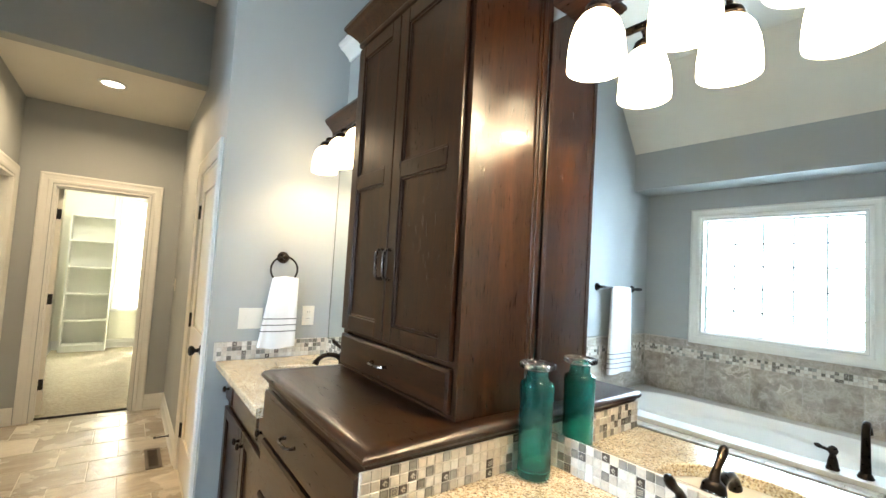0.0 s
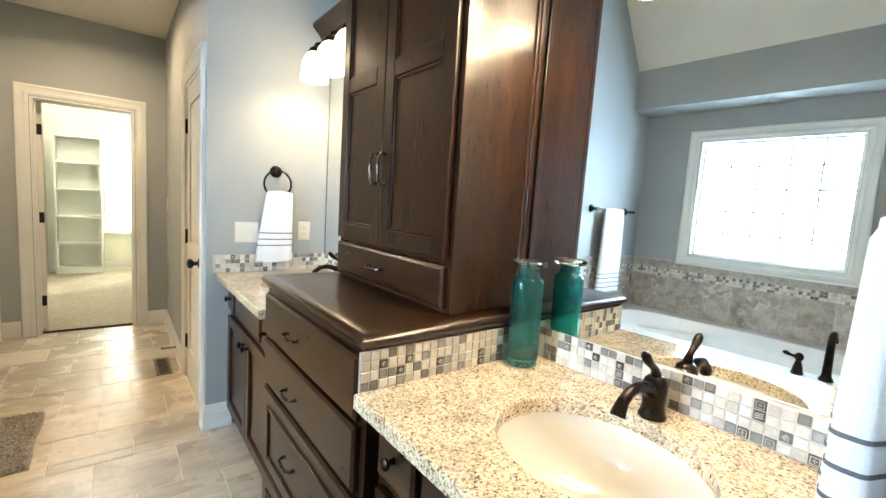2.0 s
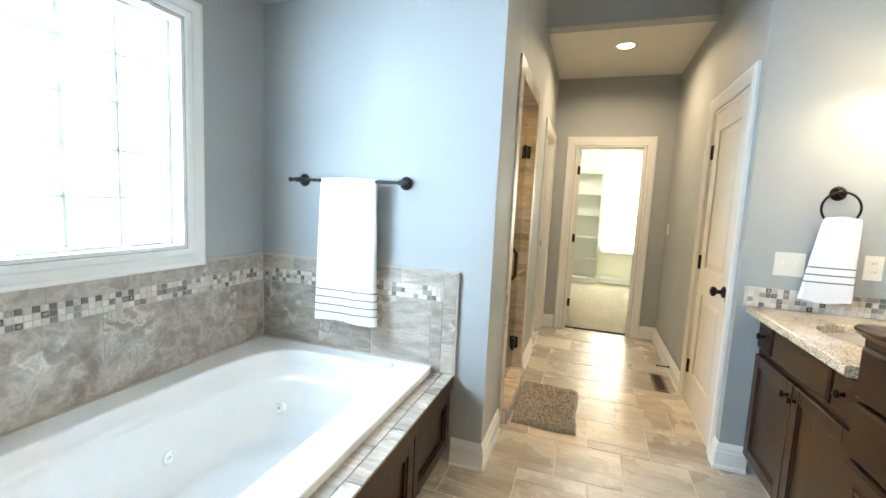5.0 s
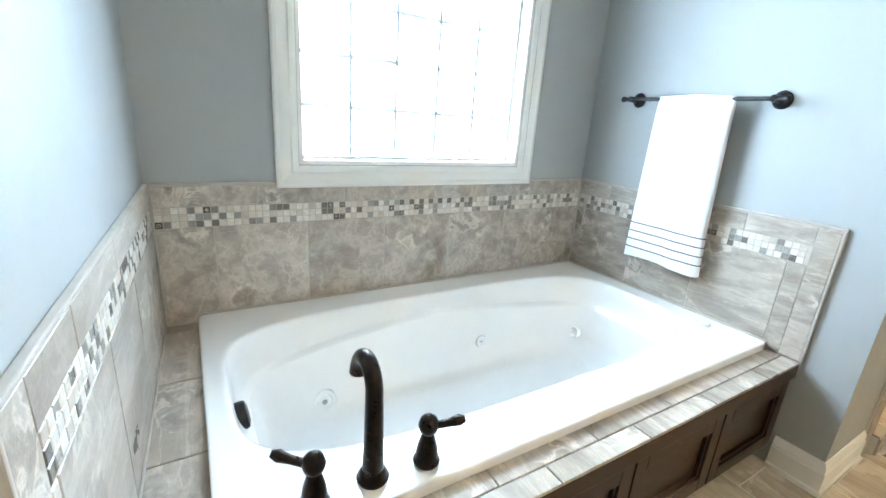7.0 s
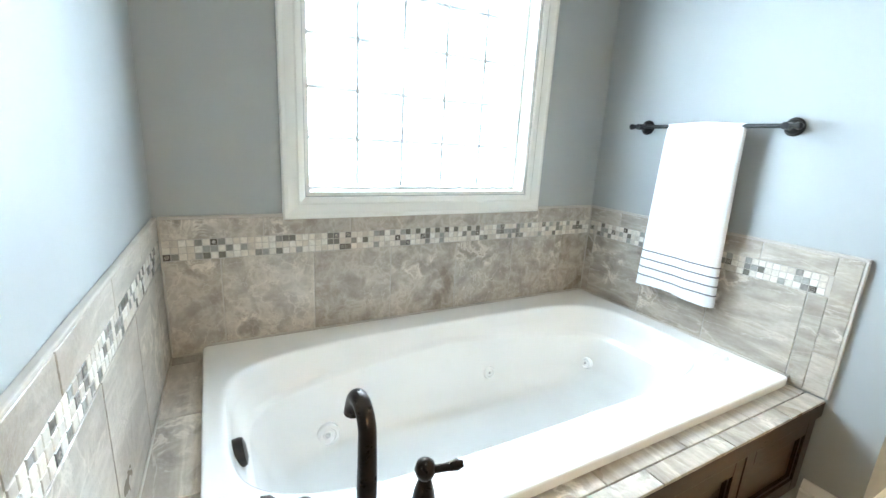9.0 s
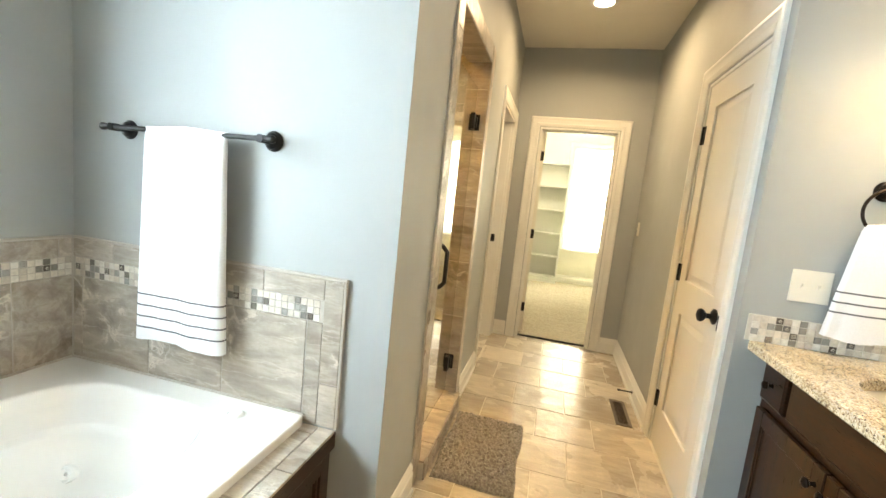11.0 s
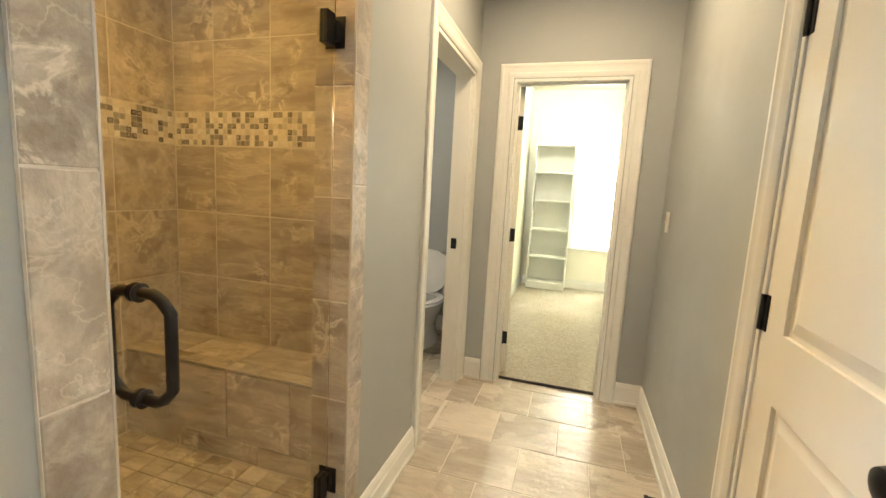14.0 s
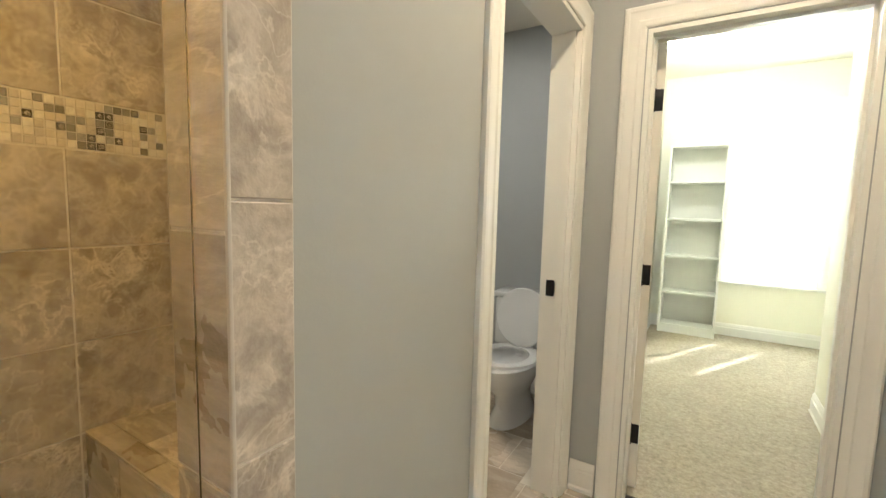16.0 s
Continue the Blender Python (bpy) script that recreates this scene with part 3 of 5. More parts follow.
# ---- bath window ----
w = solid("window_1", boxes((-2.118, -2.0, WIN_Y[0], WIN_Y[0] + 0.016, *WIN_Z), (-2.118, -2.0, WIN_Y[1] - 0.016, WIN_Y[1], *WIN_Z), (-2.118, -2.0, WIN_Y[0] + 0.016, WIN_Y[1] - 0.016, WIN_Z[1] - 0.016, WIN_Z[1]), (-2.118, -2.0, WIN_Y[0] + 0.016, WIN_Y[1] - 0.016, WIN_Z[0], WIN_Z[0] + 0.016)),
          TRIM, "white cased bath window with slim dividing bars", "window")
part("casing", casing(bmesh.new(), WIN_Y[0] - 0.003, WIN_Y[1] + 0.003, WIN_Z[1] + 0.003, -2.0, 1, (1, 0, 0), WIN_Z[0] - 0.003, True), TRIM, w, smooth=30)
ya, yb, za, zb = WIN_Y[0] + 0.016, WIN_Y[1] - 0.016, WIN_Z[0] + 0.016, WIN_Z[1] - 0.016
SA = 0.014
part("sash", boxes((-2.112, -2.072, ya, ya + SA, za, zb), (-2.112, -2.072, yb - SA, yb, za, zb), (-2.112, -2.072, ya + SA, yb - SA, za, za + SA), (-2.112, -2.072, ya + SA, yb - SA, zb - SA, zb)), TRIM, w)
ga, gb, ha, hb = ya + SA, yb - SA, za + SA, zb - SA
for i in range(1, 5):
    y = ga + (gb - ga) * i / 5
    part("dividing_bar", boxes((-2.098, -2.094, y - 0.0078, y + 0.0078, ha, hb)), BARG, w)
    z = ha + (hb - ha) * i / 5
    part("dividing_bar", boxes((-2.1015, -2.0985, ga, gb, z - 0.009, z + 0.009)), BARG, w)
p_ = part("pane", boxes((-2.092, -2.088, ga, gb, ha, hb)), PANE, w, "clear window glass")
p_.visible_shadow = False
solid("backdrop_bath", boxes((-4.02, -4.0, -3.0, 6.0, -1.5, 5.5)), OUTDOOR, "overexposed daylight distance outside the bath window", "backdrop")
solid("backdrop_closet", boxes((-4, 5, 13.0, 13.02, -1.5, 3.2)), OUTDOOR, "overexposed daylight distance outside the closet window", "backdrop")

# ---- closet window with its shade panels ----
w = solid("window_2", boxes((CW_X[0], CW_X[0] + 0.02, 8.87, 8.988, *CW_Z), (CW_X[1] - 0.02, CW_X[1], 8.87, 8.988, *CW_Z), (CW_X[0] + 0.02, CW_X[1] - 0.02, 8.87, 8.988, CW_Z[1] - 0.02, CW_Z[1]), (CW_X[0] + 0.02, CW_X[1] - 0.02, 8.87, 8.988, CW_Z[0], CW_Z[0] + 0.02)),
          TRIM, "tall white closet window flooded with daylight", "window")
part("casing", casing(bmesh.new(), CW_X[0] - 0.0, CW_X[1] + 0.0, CW_Z[1], 8.87, 0, (0, -1, 0), CW_Z[0] + 0.02), TRIM, w, smooth=30)
part("window_sill", boxes((CW_X[0] - 0.09, CW_X[1] + 0.09, 8.825, 8.869, CW_Z[0] - 0.012, CW_Z[0] + 0.014), bevel=0.004), TRIM, w)
part("sash", boxes((0.02, 0.05, 8.93, 8.965, 0.6, 2.30), (0.74, 0.77, 8.93, 8.965, 0.6, 2.30), (0.05, 0.74, 8.93, 8.965, 0.6, 0.635), (0.05, 0.74, 8.93, 8.965, 2.265, 2.30), (0.05, 0.74, 8.93, 8.965, 1.43, 1.465)), TRIM, w)
p_ = part("pane", boxes((0.05, 0.74, 8.945, 8.949, 0.635, 1.43), (0.05, 0.74, 8.945, 8.949, 1.465, 2.265)), PANE, w, "clear window glass")
p_.visible_shadow = False


for x0, x1 in ((0.022, 0.206), (0.250, 0.596), (0.640, 0.768)):
    sh_ = thing("window_shade", ((x0 + x1) / 2, 8.905, 0.605), "white translucent fabric window shade", "window shade", "closet shades")
    part("fabric", boxes((x0, x1, 8.904, 8.906, 0.610, 2.298)), BLIND, sh_)
    part("bottom_rail", boxes((x0, x1, 8.899, 8.911, 0.602, 0.612), bevel=0.002), TRIM, sh_)


# ---- tiles ----
def slab(name, sx, sy, sz, bev, material):
    """A tile centred on the origin, its face towards +z."""
    bm = bmesh.new()
    a, b = sx / 2, sy / 2
    lo = [bm.verts.new((x, y, -sz)) for x, y in ((-a, -b), (a, -b), (a, b), (-a, b))]
    md = [bm.verts.new((x, y, -bev)) for x, y in ((-a, -b), (a, -b), (a, b), (-a, b))]
    hi = [bm.verts.new((x, y, 0)) for x, y in ((-a + bev, -b + bev), (a - bev, -b + bev), (a - bev, b - bev), (-a + bev, b - bev))]
    for s, e in ((lo, md), (md, hi)):
        for i in range(4):
            bm.faces.new((s[i], s[(i + 1) % 4], e[(i + 1) % 4], e[i]))
    bm.faces.new(hi)
    return finish(name, bm, material)


SLABS = {}


def tile_at(name, parent, frame_m, u0, u1, v0, v1, sz, bev, material):
    key = (name, round(u1 - u0, 3), round(v1 - v0, 3), sz, material.name)
    if key not in SLABS:
        SLABS[key] = slab(name, u1 - u0, v1 - v0, sz, bev, material)
    return piece(name, SLABS[key], parent, frame_m @ Matrix.Translation(((u0 + u1) / 2, (v0 + v1) / 2, 0)))


def course(parent, frame_m, u_lo, u_hi, v0, v1, size, shift, material, joint=0.004, sz=0.010):
    """One course of tiles between u_lo and u_hi."""
    k = math.floor((u_lo - shift) / size)
    while shift + k * size < u_hi - 1e-6:
        a, b = max(u_lo, shift + k * size + joint / 2), min(u_hi, shift + (k + 1) * size - joint / 2)
        if b - a > 0.02:
            tile_at("tile", parent, frame_m, a, b, v0 + joint / 2, v1 - joint / 2, sz, 0.0015, material)
        k += 1


def plane(origin, u, v):
    """A frame whose x runs along u, y along v, z out of the wall."""
    u, v = Vector(u), Vector(v)
    n = u.cross(v)
    return Matrix(((u.x, v.x, n.x, origin[0]), (u.y, v.y, n.y, origin[1]), (u.z, v.z, n.z, origin[2]), (0, 0, 0, 1)))


# ---- vanity wall ----
def pull(bm, y, z, x, w=0.09):
    """A bow pull on a front facing -x."""
    pts = [(x, y - w / 2, z), (x - 0.018, y - w / 2, z), (x - 0.026, y - w / 2 + 0.012, z), (x - 0.028, y, z), (x - 0.026, y + w / 2 - 0.012, z), (x - 0.018, y + w / 2, z), (x, y + w / 2, z)]
    tube(bm, pts, [0.0065, 0.005, 0.005, 0.0055, 0.005, 0.005, 0.0065], 8)
    return bm


def vpull(bm, y, z, x, h=0.10):
    pts = [(x, y, z - h / 2), (x - 0.018, y, z - h / 2), (x - 0.026, y, z - h / 2 + 0.012), (x - 0.028, y, z), (x - 0.026, y, z + h / 2 - 0.012), (x - 0.018, y, z + h / 2), (x, y, z + h / 2)]
    tube(bm, pts, [0.0065, 0.005, 0.005, 0.0055, 0.005, 0.005, 0.0065], 8)
    return bm


def round_knob(bm, x, y, z):
    lathe(bm, [(0, 0), (0.009, 0), (0.006, 0.008), (0.006, 0.014), (0.015, 0.020), (0.016, 0.026), (0.010, 0.031), (0, 0.032)], (x, y, z), 16, Matrix.Rotation(radians(-90), 3, "Y"))
    return bm


def slab_front(bm, x, y0, y1, z0, z1, t=0.020):
    """A plain front facing -x with an eased outer edge."""
    q = 0.009
    back = [(x + t, y0, z0), (x + t, y1, z0), (x + t, y1, z1), (x + t, y0, z1)]
    mid = [(x + q * 0.7, a, b) for _, a, b in back]
    face = [(x, y0 + q, z0 + q), (x, y1 - q, z0 + q), (x, y1 - q, z1 - q), (x, y0 + q, z1 - q)]
    r = [[bm.verts.new(c) for c in row] for row in (back, mid, face)]
    for a, b in zip(r, r[1:]):
        for i in range(4):
            bm.faces.new((a[i], a[(i + 1) % 4], b[(i + 1) % 4], b[i]))
    bm.faces.new(r[2])
    bm.faces.new(r[0])
    return bm


def framed_front(parent, x, y0, y1, z0, z1, rails=(), t=0.020, st=0.055):
    """Frame and recessed panels of a front facing -x. rails: heights of middle rails."""
    bm = bmesh.new()
    box(bm, x, x + t, y0, y0 + st, z0, z1, 0.0025, 1)
    box(bm, x, x + t, y1 - st, y1, z0, z1, 0.0025, 1)
    zs = [z0, *[r for r in rails], z1]
    cuts = [(z0, z0 + st)] + [(r - st / 2, r + st / 2) for r in rails] + [(z1 - st, z1)]
    for a, b in cuts:
        box(bm, x, x + t, y0 + st, y1 - st, a, b, 0.0025, 1)
    ob = part("door_frame", bm, WOOD, parent)
    for (a0, a1), (b0, b1) in zip(cuts, cuts[1:]):
        part("door_panel", boxes((x + 0.011, x + 0.018, y0 + st, y1 - st, a1, b0)), WOOD, parent)
        m = bmesh.new()
        for r in ((y0 + st, y0 + st + 0.009, a1, b0), (y1 - st - 0.009, y1 - st, a1, b0), (y0 + st + 0.009, y1 - st - 0.009, a1, a1 + 0.009), (y0 + st + 0.009, y1 - st - 0.009, b0 - 0.009, b0)):
            box(m, x + 0.005, x + 0.011, *r, 0.002, 1)
        part("panel_bead", m, WOOD, parent)
    return ob


# middle drawer base
FX = 0.615
base = thing("drawer_cabinet", (0.9, 1.78, 0), "espresso wood drawer cabinet with bronze pulls", "cabinet")
part("body", boxes((FX + 0.02, 1.212, 1.36, 2.19, 0.10, 0.988)), WOOD, base)
part("face_frame", boxes((FX, FX + 0.02, 1.36, 1.405, 0.10, 0.988), (FX, FX + 0.02, 2.145, 2.19, 0.10, 0.988), (FX, FX + 0.02, 1.405, 2.145, 0.10, 0.13), (FX, FX + 0.02, 1.405, 2.145, 0.965, 0.988)), WOOD, base)
# near-black colour stands in for the shade under the drawers
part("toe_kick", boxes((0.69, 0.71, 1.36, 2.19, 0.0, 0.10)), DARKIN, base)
for i, (z0, z1, zh) in enumerate(((0.803, 0.964, 0.885), (0.618, 0.788, 0.692), (0.285, 0.603, 0.453), (0.118, 0.270, 0.0))):
    dr = part("drawer_front", slab_front(bmesh.new(), FX - 0.021, 1.385, 2.165, z0, z1), WOODY, base, smooth=20)
    if i >= 2:
        ya_, yb_, zc_, zd_ = 1.455, 2.095, z0 + 0.055, z1 - 0.055
        part("drawer_panel_bead", boxes((FX - 0.029, FX - 0.0205, ya_, ya_ + 0.02, zc_, zd_), (FX - 0.029, FX - 0.0205, yb_ - 0.02, yb_, zc_, zd_), (FX - 0.029, FX - 0.0205, ya_ + 0.02, yb_ - 0.02, zc_, zc_ + 0.016), (FX - 0.029, FX - 0.0205, ya_ + 0.02, yb_ - 0.02, zd_ - 0.016, zd_), bevel=0.004), WOODY, dr)
    if zh:
        part("handle", pull(bmesh.new(), 1.835, zh, FX - 0.021), PEWTER, dr, "dark bronze bow pull", 40)

top = thing("wooden_counter", (0.88, 1.78, 0.988), "glossy espresso wood counter with rounded edge", "counter")
prof = [(0, 0), (0, 0.042), (0.022, 0.042), (0.034, 0.038), (0.042, 0.028), (0.042, 0.020), (0.036, 0.012), (0.030, 0.010), (0.026, 0.0)]
part("board", boxes((0.6305, 1.205, 1.3875, 2.1575, 0.988, 1.0295)), WOODY, top)
bm = bmesh.new()
sweep(bm, prof, [(1.172, 1.387, 0.988), (0.63, 1.387, 0.988), (0.63, 2.158, 0.988), (1.172, 2.158, 0.988)], [(0, -1, 0), (-1, -1, 0), (-1, 1, 0), (0, 1, 0)])
part("edge_moulding", bm, WOODY, top, "rounded edge moulding", 35)

tower = thing("tower_cabinet", (1.0, 1.8, 1.03), "tall espresso wood tower cabinet with double doors", "cabinet")
TX, TZ = 0.885, 2.36
part("body", boxes((TX + 0.02, 1.212, 1.407, 2.150, 1.031, TZ)), WOOD, tower)
part("face_frame", boxes((TX, TX + 0.02, 1.405, 1.440, 1.031, TZ), (TX, TX + 0.02, 2.117, 2.152, 1.031, TZ), (TX, TX + 0.02, 1.440, 2.117, 1.031, 1.05), (TX, TX + 0.02, 1.440, 2.117, 2.335, TZ), (TX, TX + 0.02, 1.440, 2.117, 1.172, 1.19)), WOOD, tower)
part("side_moulding", boxes((1.158, 1.174, 1.3965, 1.4068, 1.031, TZ), (1.146, 1.158, 1.401, 1.4068, 1.031, TZ), bevel=0.002), WOOD, tower)
dr = part("drawer_front", slab_front(bmesh.new(), TX - 0.021, 1.425, 2.135, 1.046, 1.166), WOODY, tower, smooth=20)
part("handle", pull(bmesh.new(), 1.80, 1.106, TX - 0.021), PEWTER, dr, "dark bronze bow pull", 40)
for y0, y1, yh in ((1.425, 1.796, 1.772), (1.801, 2.135, 1.825)):
    dd = framed_front(tower, TX - 0.021, y0, y1, 1.186, 2.335, (1.765,))
    part("handle", vpull(bmesh.new(), yh, 1.445, TX - 0.021), PEWTER, dd, "dark bronze bow pull", 40)
CROWN = [(0, 0), (0.010, 0), (0.014, 0.012), (0.012, 0.020), (0.022, 0.034), (0.042, 0.056), (0.056, 0.066), (0.060, 0.076), (0.066, 0.080), (0.066, 0.094), (0, 0.094)]
bm = bmesh.new()
sweep(bm, CROWN, [(1.21, 1.405, TZ), (TX, 1.405, TZ), (TX, 2.152, TZ), (1.21, 2.152, TZ)], [(0, -1, 0), (-1, -1, 0), (-1, 1, 0), (0, 1, 0)])
part("crown", bm, WOOD, tower, "stepped crown moulding", 35)
part("top_panel", boxes((TX, 1.21, 1.405, 2.152, TZ + 0.001, TZ + 0.02)), WOOD, tower)


def vanity(name, y0, y1, near):
    """A sink cabinet between y0 and y1."""
    x = 0.655
    c = thing(name, (0.92, (y0 + y1) / 2, 0), "espresso wood sink cabinet with panelled doors", "cabinet", "sink cabinets")
    part("body", boxes((x + 0.02, 1.21, y0, y1, 0.10, 0.70), (x + 0.02, 0.70, y0, y1, 0.70, 0.852), (1.15, 1.21, y0, y1, 0.70, 0.852), (0.70, 1.15, y0, y0 + 0.02, 0.70, 0.852), (0.70, 1.15, y1 - 0.02, y1, 0.70, 0.852)), WOOD, c)
    part("face_frame", boxes((x, x + 0.02, y0, y0 + 0.03, 0.10, 0.852), (x, x + 0.02, y1 - 0.03, y1, 0.10, 0.852), (x, x + 0.02, y0 + 0.03, y1 - 0.03, 0.10, 0.125), (x, x + 0.02, y0 + 0.03, y1 - 0.03, 0.832, 0.852), (x, x + 0.02, y0 + 0.03, y1 - 0.03, 0.655, 0.685)), WOOD, c)
    # shade below the sink cabinet painted in as near-black
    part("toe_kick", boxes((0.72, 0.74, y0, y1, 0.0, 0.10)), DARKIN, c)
    w = y1 - y0
    for a, b, knob in ((y0 + 0.02, y0 + 0.175, True), (y0 + 0.20, y1 - 0.20, False), (y1 - 0.175, y1 - 0.02, True)):
        dr = part("drawer_front", slab_front(bmesh.new(), x - 0.021, a, b, 0.690, 0.835), WOODY, c, smooth=20)
        if knob:
            part("knob", round_knob(bmesh.new(), x - 0.021, (a + b) / 2, 0.762), BRONZE, dr, "dark bronze knob", 40)
    mid = (y0 + y1) / 2
    for a, b, yk in ((y0 + 0.02, mid - 0.003, mid - 0.035), (mid + 0.003, y1 - 0.02, mid + 0.035)):
        dd = framed_front(c, x - 0.021, a, b, 0.115, 0.655)
        part("knob", round_knob(bmesh.new(), x - 0.021, yk, 0.60), BRONZE, dd, "dark bronze knob", 40)
    return c


vanity("sink_cabinet", 2.192, 3.078, False)
vanity("sink_cabinet", 0.527, 1.358, True)


def sink_top(y0, y1, cy):
    """A granite counter with an oval cutout and its basin."""
    x0, x1, z0, z1 = 0.578, 1.212, 0.853, 0.890
    cx, rx, ry, n = 0.890, 0.182, 0.208, 48
    t = thing("granite_counter", (0.88, (y0 + y1) / 2, z0), "speckled beige granite vanity counter with oval cutout", "counter", "granite counters")
    bm = bmesh.new()
    ring = lambda r_, z: [bm.verts.new((cx + rx * r_ * math.cos(2 * math.pi * k / n), cy + ry * r_ * math.sin(2 * math.pi * k / n), z)) for k in range(n)]

    def rect(z, e):
        out = []
        for k in range(n):
            c, s = math.cos(2 * math.pi * k / n), math.sin(2 * math.pi * k / n)
            fx = ((x1 if c > 0 else x0 + e) - cx) / c if abs(c) > 1e-6 else 1e9
            fy = ((y1 - e * 0 if s > 0 else y0) - cy) / s if abs(s) > 1e-6 else 1e9
            f_ = min(abs(fx), abs(fy))
            out.append(Vector((cx + c * f_, cy + s * f_, z)))
        for X, Y in ((x0 + e, y0), (x0 + e, y1), (x1, y0), (x1, y1)):
            best = min(range(n), key=lambda q: (out[q].x - X) ** 2 + (out[q].y - Y) ** 2)
            out[best] = Vector((X, Y, z))
        return [bm.verts.new(p) for p in out]
    rows = [rect(z0, 0.003), rect(z0 + 0.004, 0), rect(z1 - 0.004, 0), rect(z1, 0.004), ring(1.02, z1), ring(1.0, z1 - 0.004), ring(1.0, z0), rect(z0, 0.003)]
    for a, b in zip(rows, rows[1:]):
        for k in range(n):
            bm.faces.new((a[k], a[(k + 1) % n], b[(k + 1) % n], b[k]))
    bmesh.ops.remove_doubles(bm, verts=bm.verts[:], dist=0.0001)
    part("slab", bm, GRANITE, t, smooth=30)
    b = thing("sink_basin", (cx, cy, 0.70), "oval biscuit undermount sink basin", "sink", "sinks")
    bm = bmesh.new()
    prof_ = [(1.08, 0.852), (1.02, 0.852), (1.005, 0.846), (0.97, 0.82), (0.90, 0.775), (0.75, 0.735), (0.5, 0.715), (0.2, 0.708), (0.10, 0.707)]
    prof_ += [(0.10, 0.700), (0.22, 0.700), (0.52, 0.706), (0.78, 0.727), (0.93, 0.769), (1.0, 0.816), (1.04, 0.843), (1.08, 0.846), (1.08, 0.852)]
    lathe(bm, prof_, (cx, cy, 0), 48, None, rx, ry)
    part("bowl", bm, BISCUIT, b, smooth=60)
    bm = bmesh.new()
    lathe(bm, [(0, 0.712), (0.016, 0.712), (0.022, 0.7115), (0.024, 0.709), (0.022, 0.701), (0, 0.701)], (cx, cy, 0), 20)
    part("drain", bm, BRONZE, b, "dark bronze drain", 40)
    fc = thing("sink_faucet", (1.108, cy, 0.89), "oil-rubbed bronze single-lever sink faucet", "faucet", "sink faucets")
    bm = bmesh.new()
    lathe(bm, [(0, 0), (0.029, 0), (0.030, 0.005), (0.026, 0.012), (0.024, 0.03), (0.026, 0.055), (0.027, 0.072), (0.024, 0.086), (0.016, 0.094), (0.0, 0.097)], (1.108, cy, 0.891), 24)
    part("body", bm, BRONZE, fc, smooth=40)
    pts = [(1.100, cy, 0.945), (1.078, cy, 0.963), (1.050, cy, 0.973), (1.020, cy, 0.976), (0.993, cy, 0.970), (0.972, cy, 0.956), (0.962, cy, 0.940), (0.958, cy, 0.930)]
    part("spout", tube(bmesh.new(), pts, [0.017, 0.0145, 0.0125, 0.0115, 0.0115, 0.0125, 0.015, 0.0165], 14), BRONZE, fc, smooth=50)
    bm = bmesh.new()
    tube(bm, [(1.108, cy, 0.975), (1.104, cy, 0.994), (1.092, cy, 1.008), (1.073, cy, 1.020), (1.056, cy, 1.034), (1.046, cy, 1.045), (1.040, cy, 1.049)], [0.015, 0.011, 0.0085, 0.009, 0.0115, 0.010, 0.005], 12)
    part("lever", bm, BRONZE, fc, smooth=50)
    return t


sink_top(2.192, 3.079, 2.64)
sink_top(0.526, 1.358, 0.93)


def mirror(name, y0, y1, turned, lean):
    t = thing(name, (1.19, (y0 + y1) / 2, 0.986), "large frameless wall mirror above the vanity", "mirror", "vanity mirrors")
    part("glass", boxes((1.1905, 1.1955, y0, y1, 0.986, 2.25)), MIRROR, t)
    part("edge", boxes((1.1898, 1.1905, y0, y0 + 0.004, 0.986, 2.25), (1.1898, 1.1905, y1 - 0.004, y1, 0.986, 2.25), (1.1898, 1.1905, y0 + 0.004, y1 - 0.004, 0.986, 0.990)), CHROME if lean else BRONZE, t, "ground glass edge")
    t.rotation_euler = (0, radians(lean), radians(turned))
    return t


mirror("vanity_mirror", 0.53, 1.404, 1.5, 0.4)
mirror("vanity_mirror", 2.155, 3.075, 0.0, 0.0)
for y0, y1 in ((0.527, 1.3385), (2.2185, 3.078)):
    v_ = thing("mirror_valance", (1.15, (y0 + y1) / 2, 2.25), "espresso wood crown moulding above the mirror", "moulding", "mirror valances")
    bm = bmesh.new()
    sweep(bm, CROWN, [(1.14, y0, 2.252), (1.14, y1, 2.252)], [(-1, 0, 0)] * 2)
    part("crown", bm, WOODY, v_, smooth=35)
    part("board", boxes((1.14, 1.214, y0, y1, 2.252, 2.346)), WOODY, v_)
WCROWN = [(0, 0), (0.012, 0), (0.016, 0.014), (0.03, 0.030), (0.055, 0.052), (0.075, 0.062), (0.080, 0.075), (0.090, 0.078), (0.090, 0.095), (0, 0.095)]
bm = bmesh.new()
sweep(bm, WCROWN, [(1.215, 0.527, 2.765), (1.215, 3.078, 2.765)], [(-1, 0, 0)] * 2)
solid("trim_ledge_crown", bm, TRIM, "white crown moulding along the wall ledge", "moulding", smooth=35)


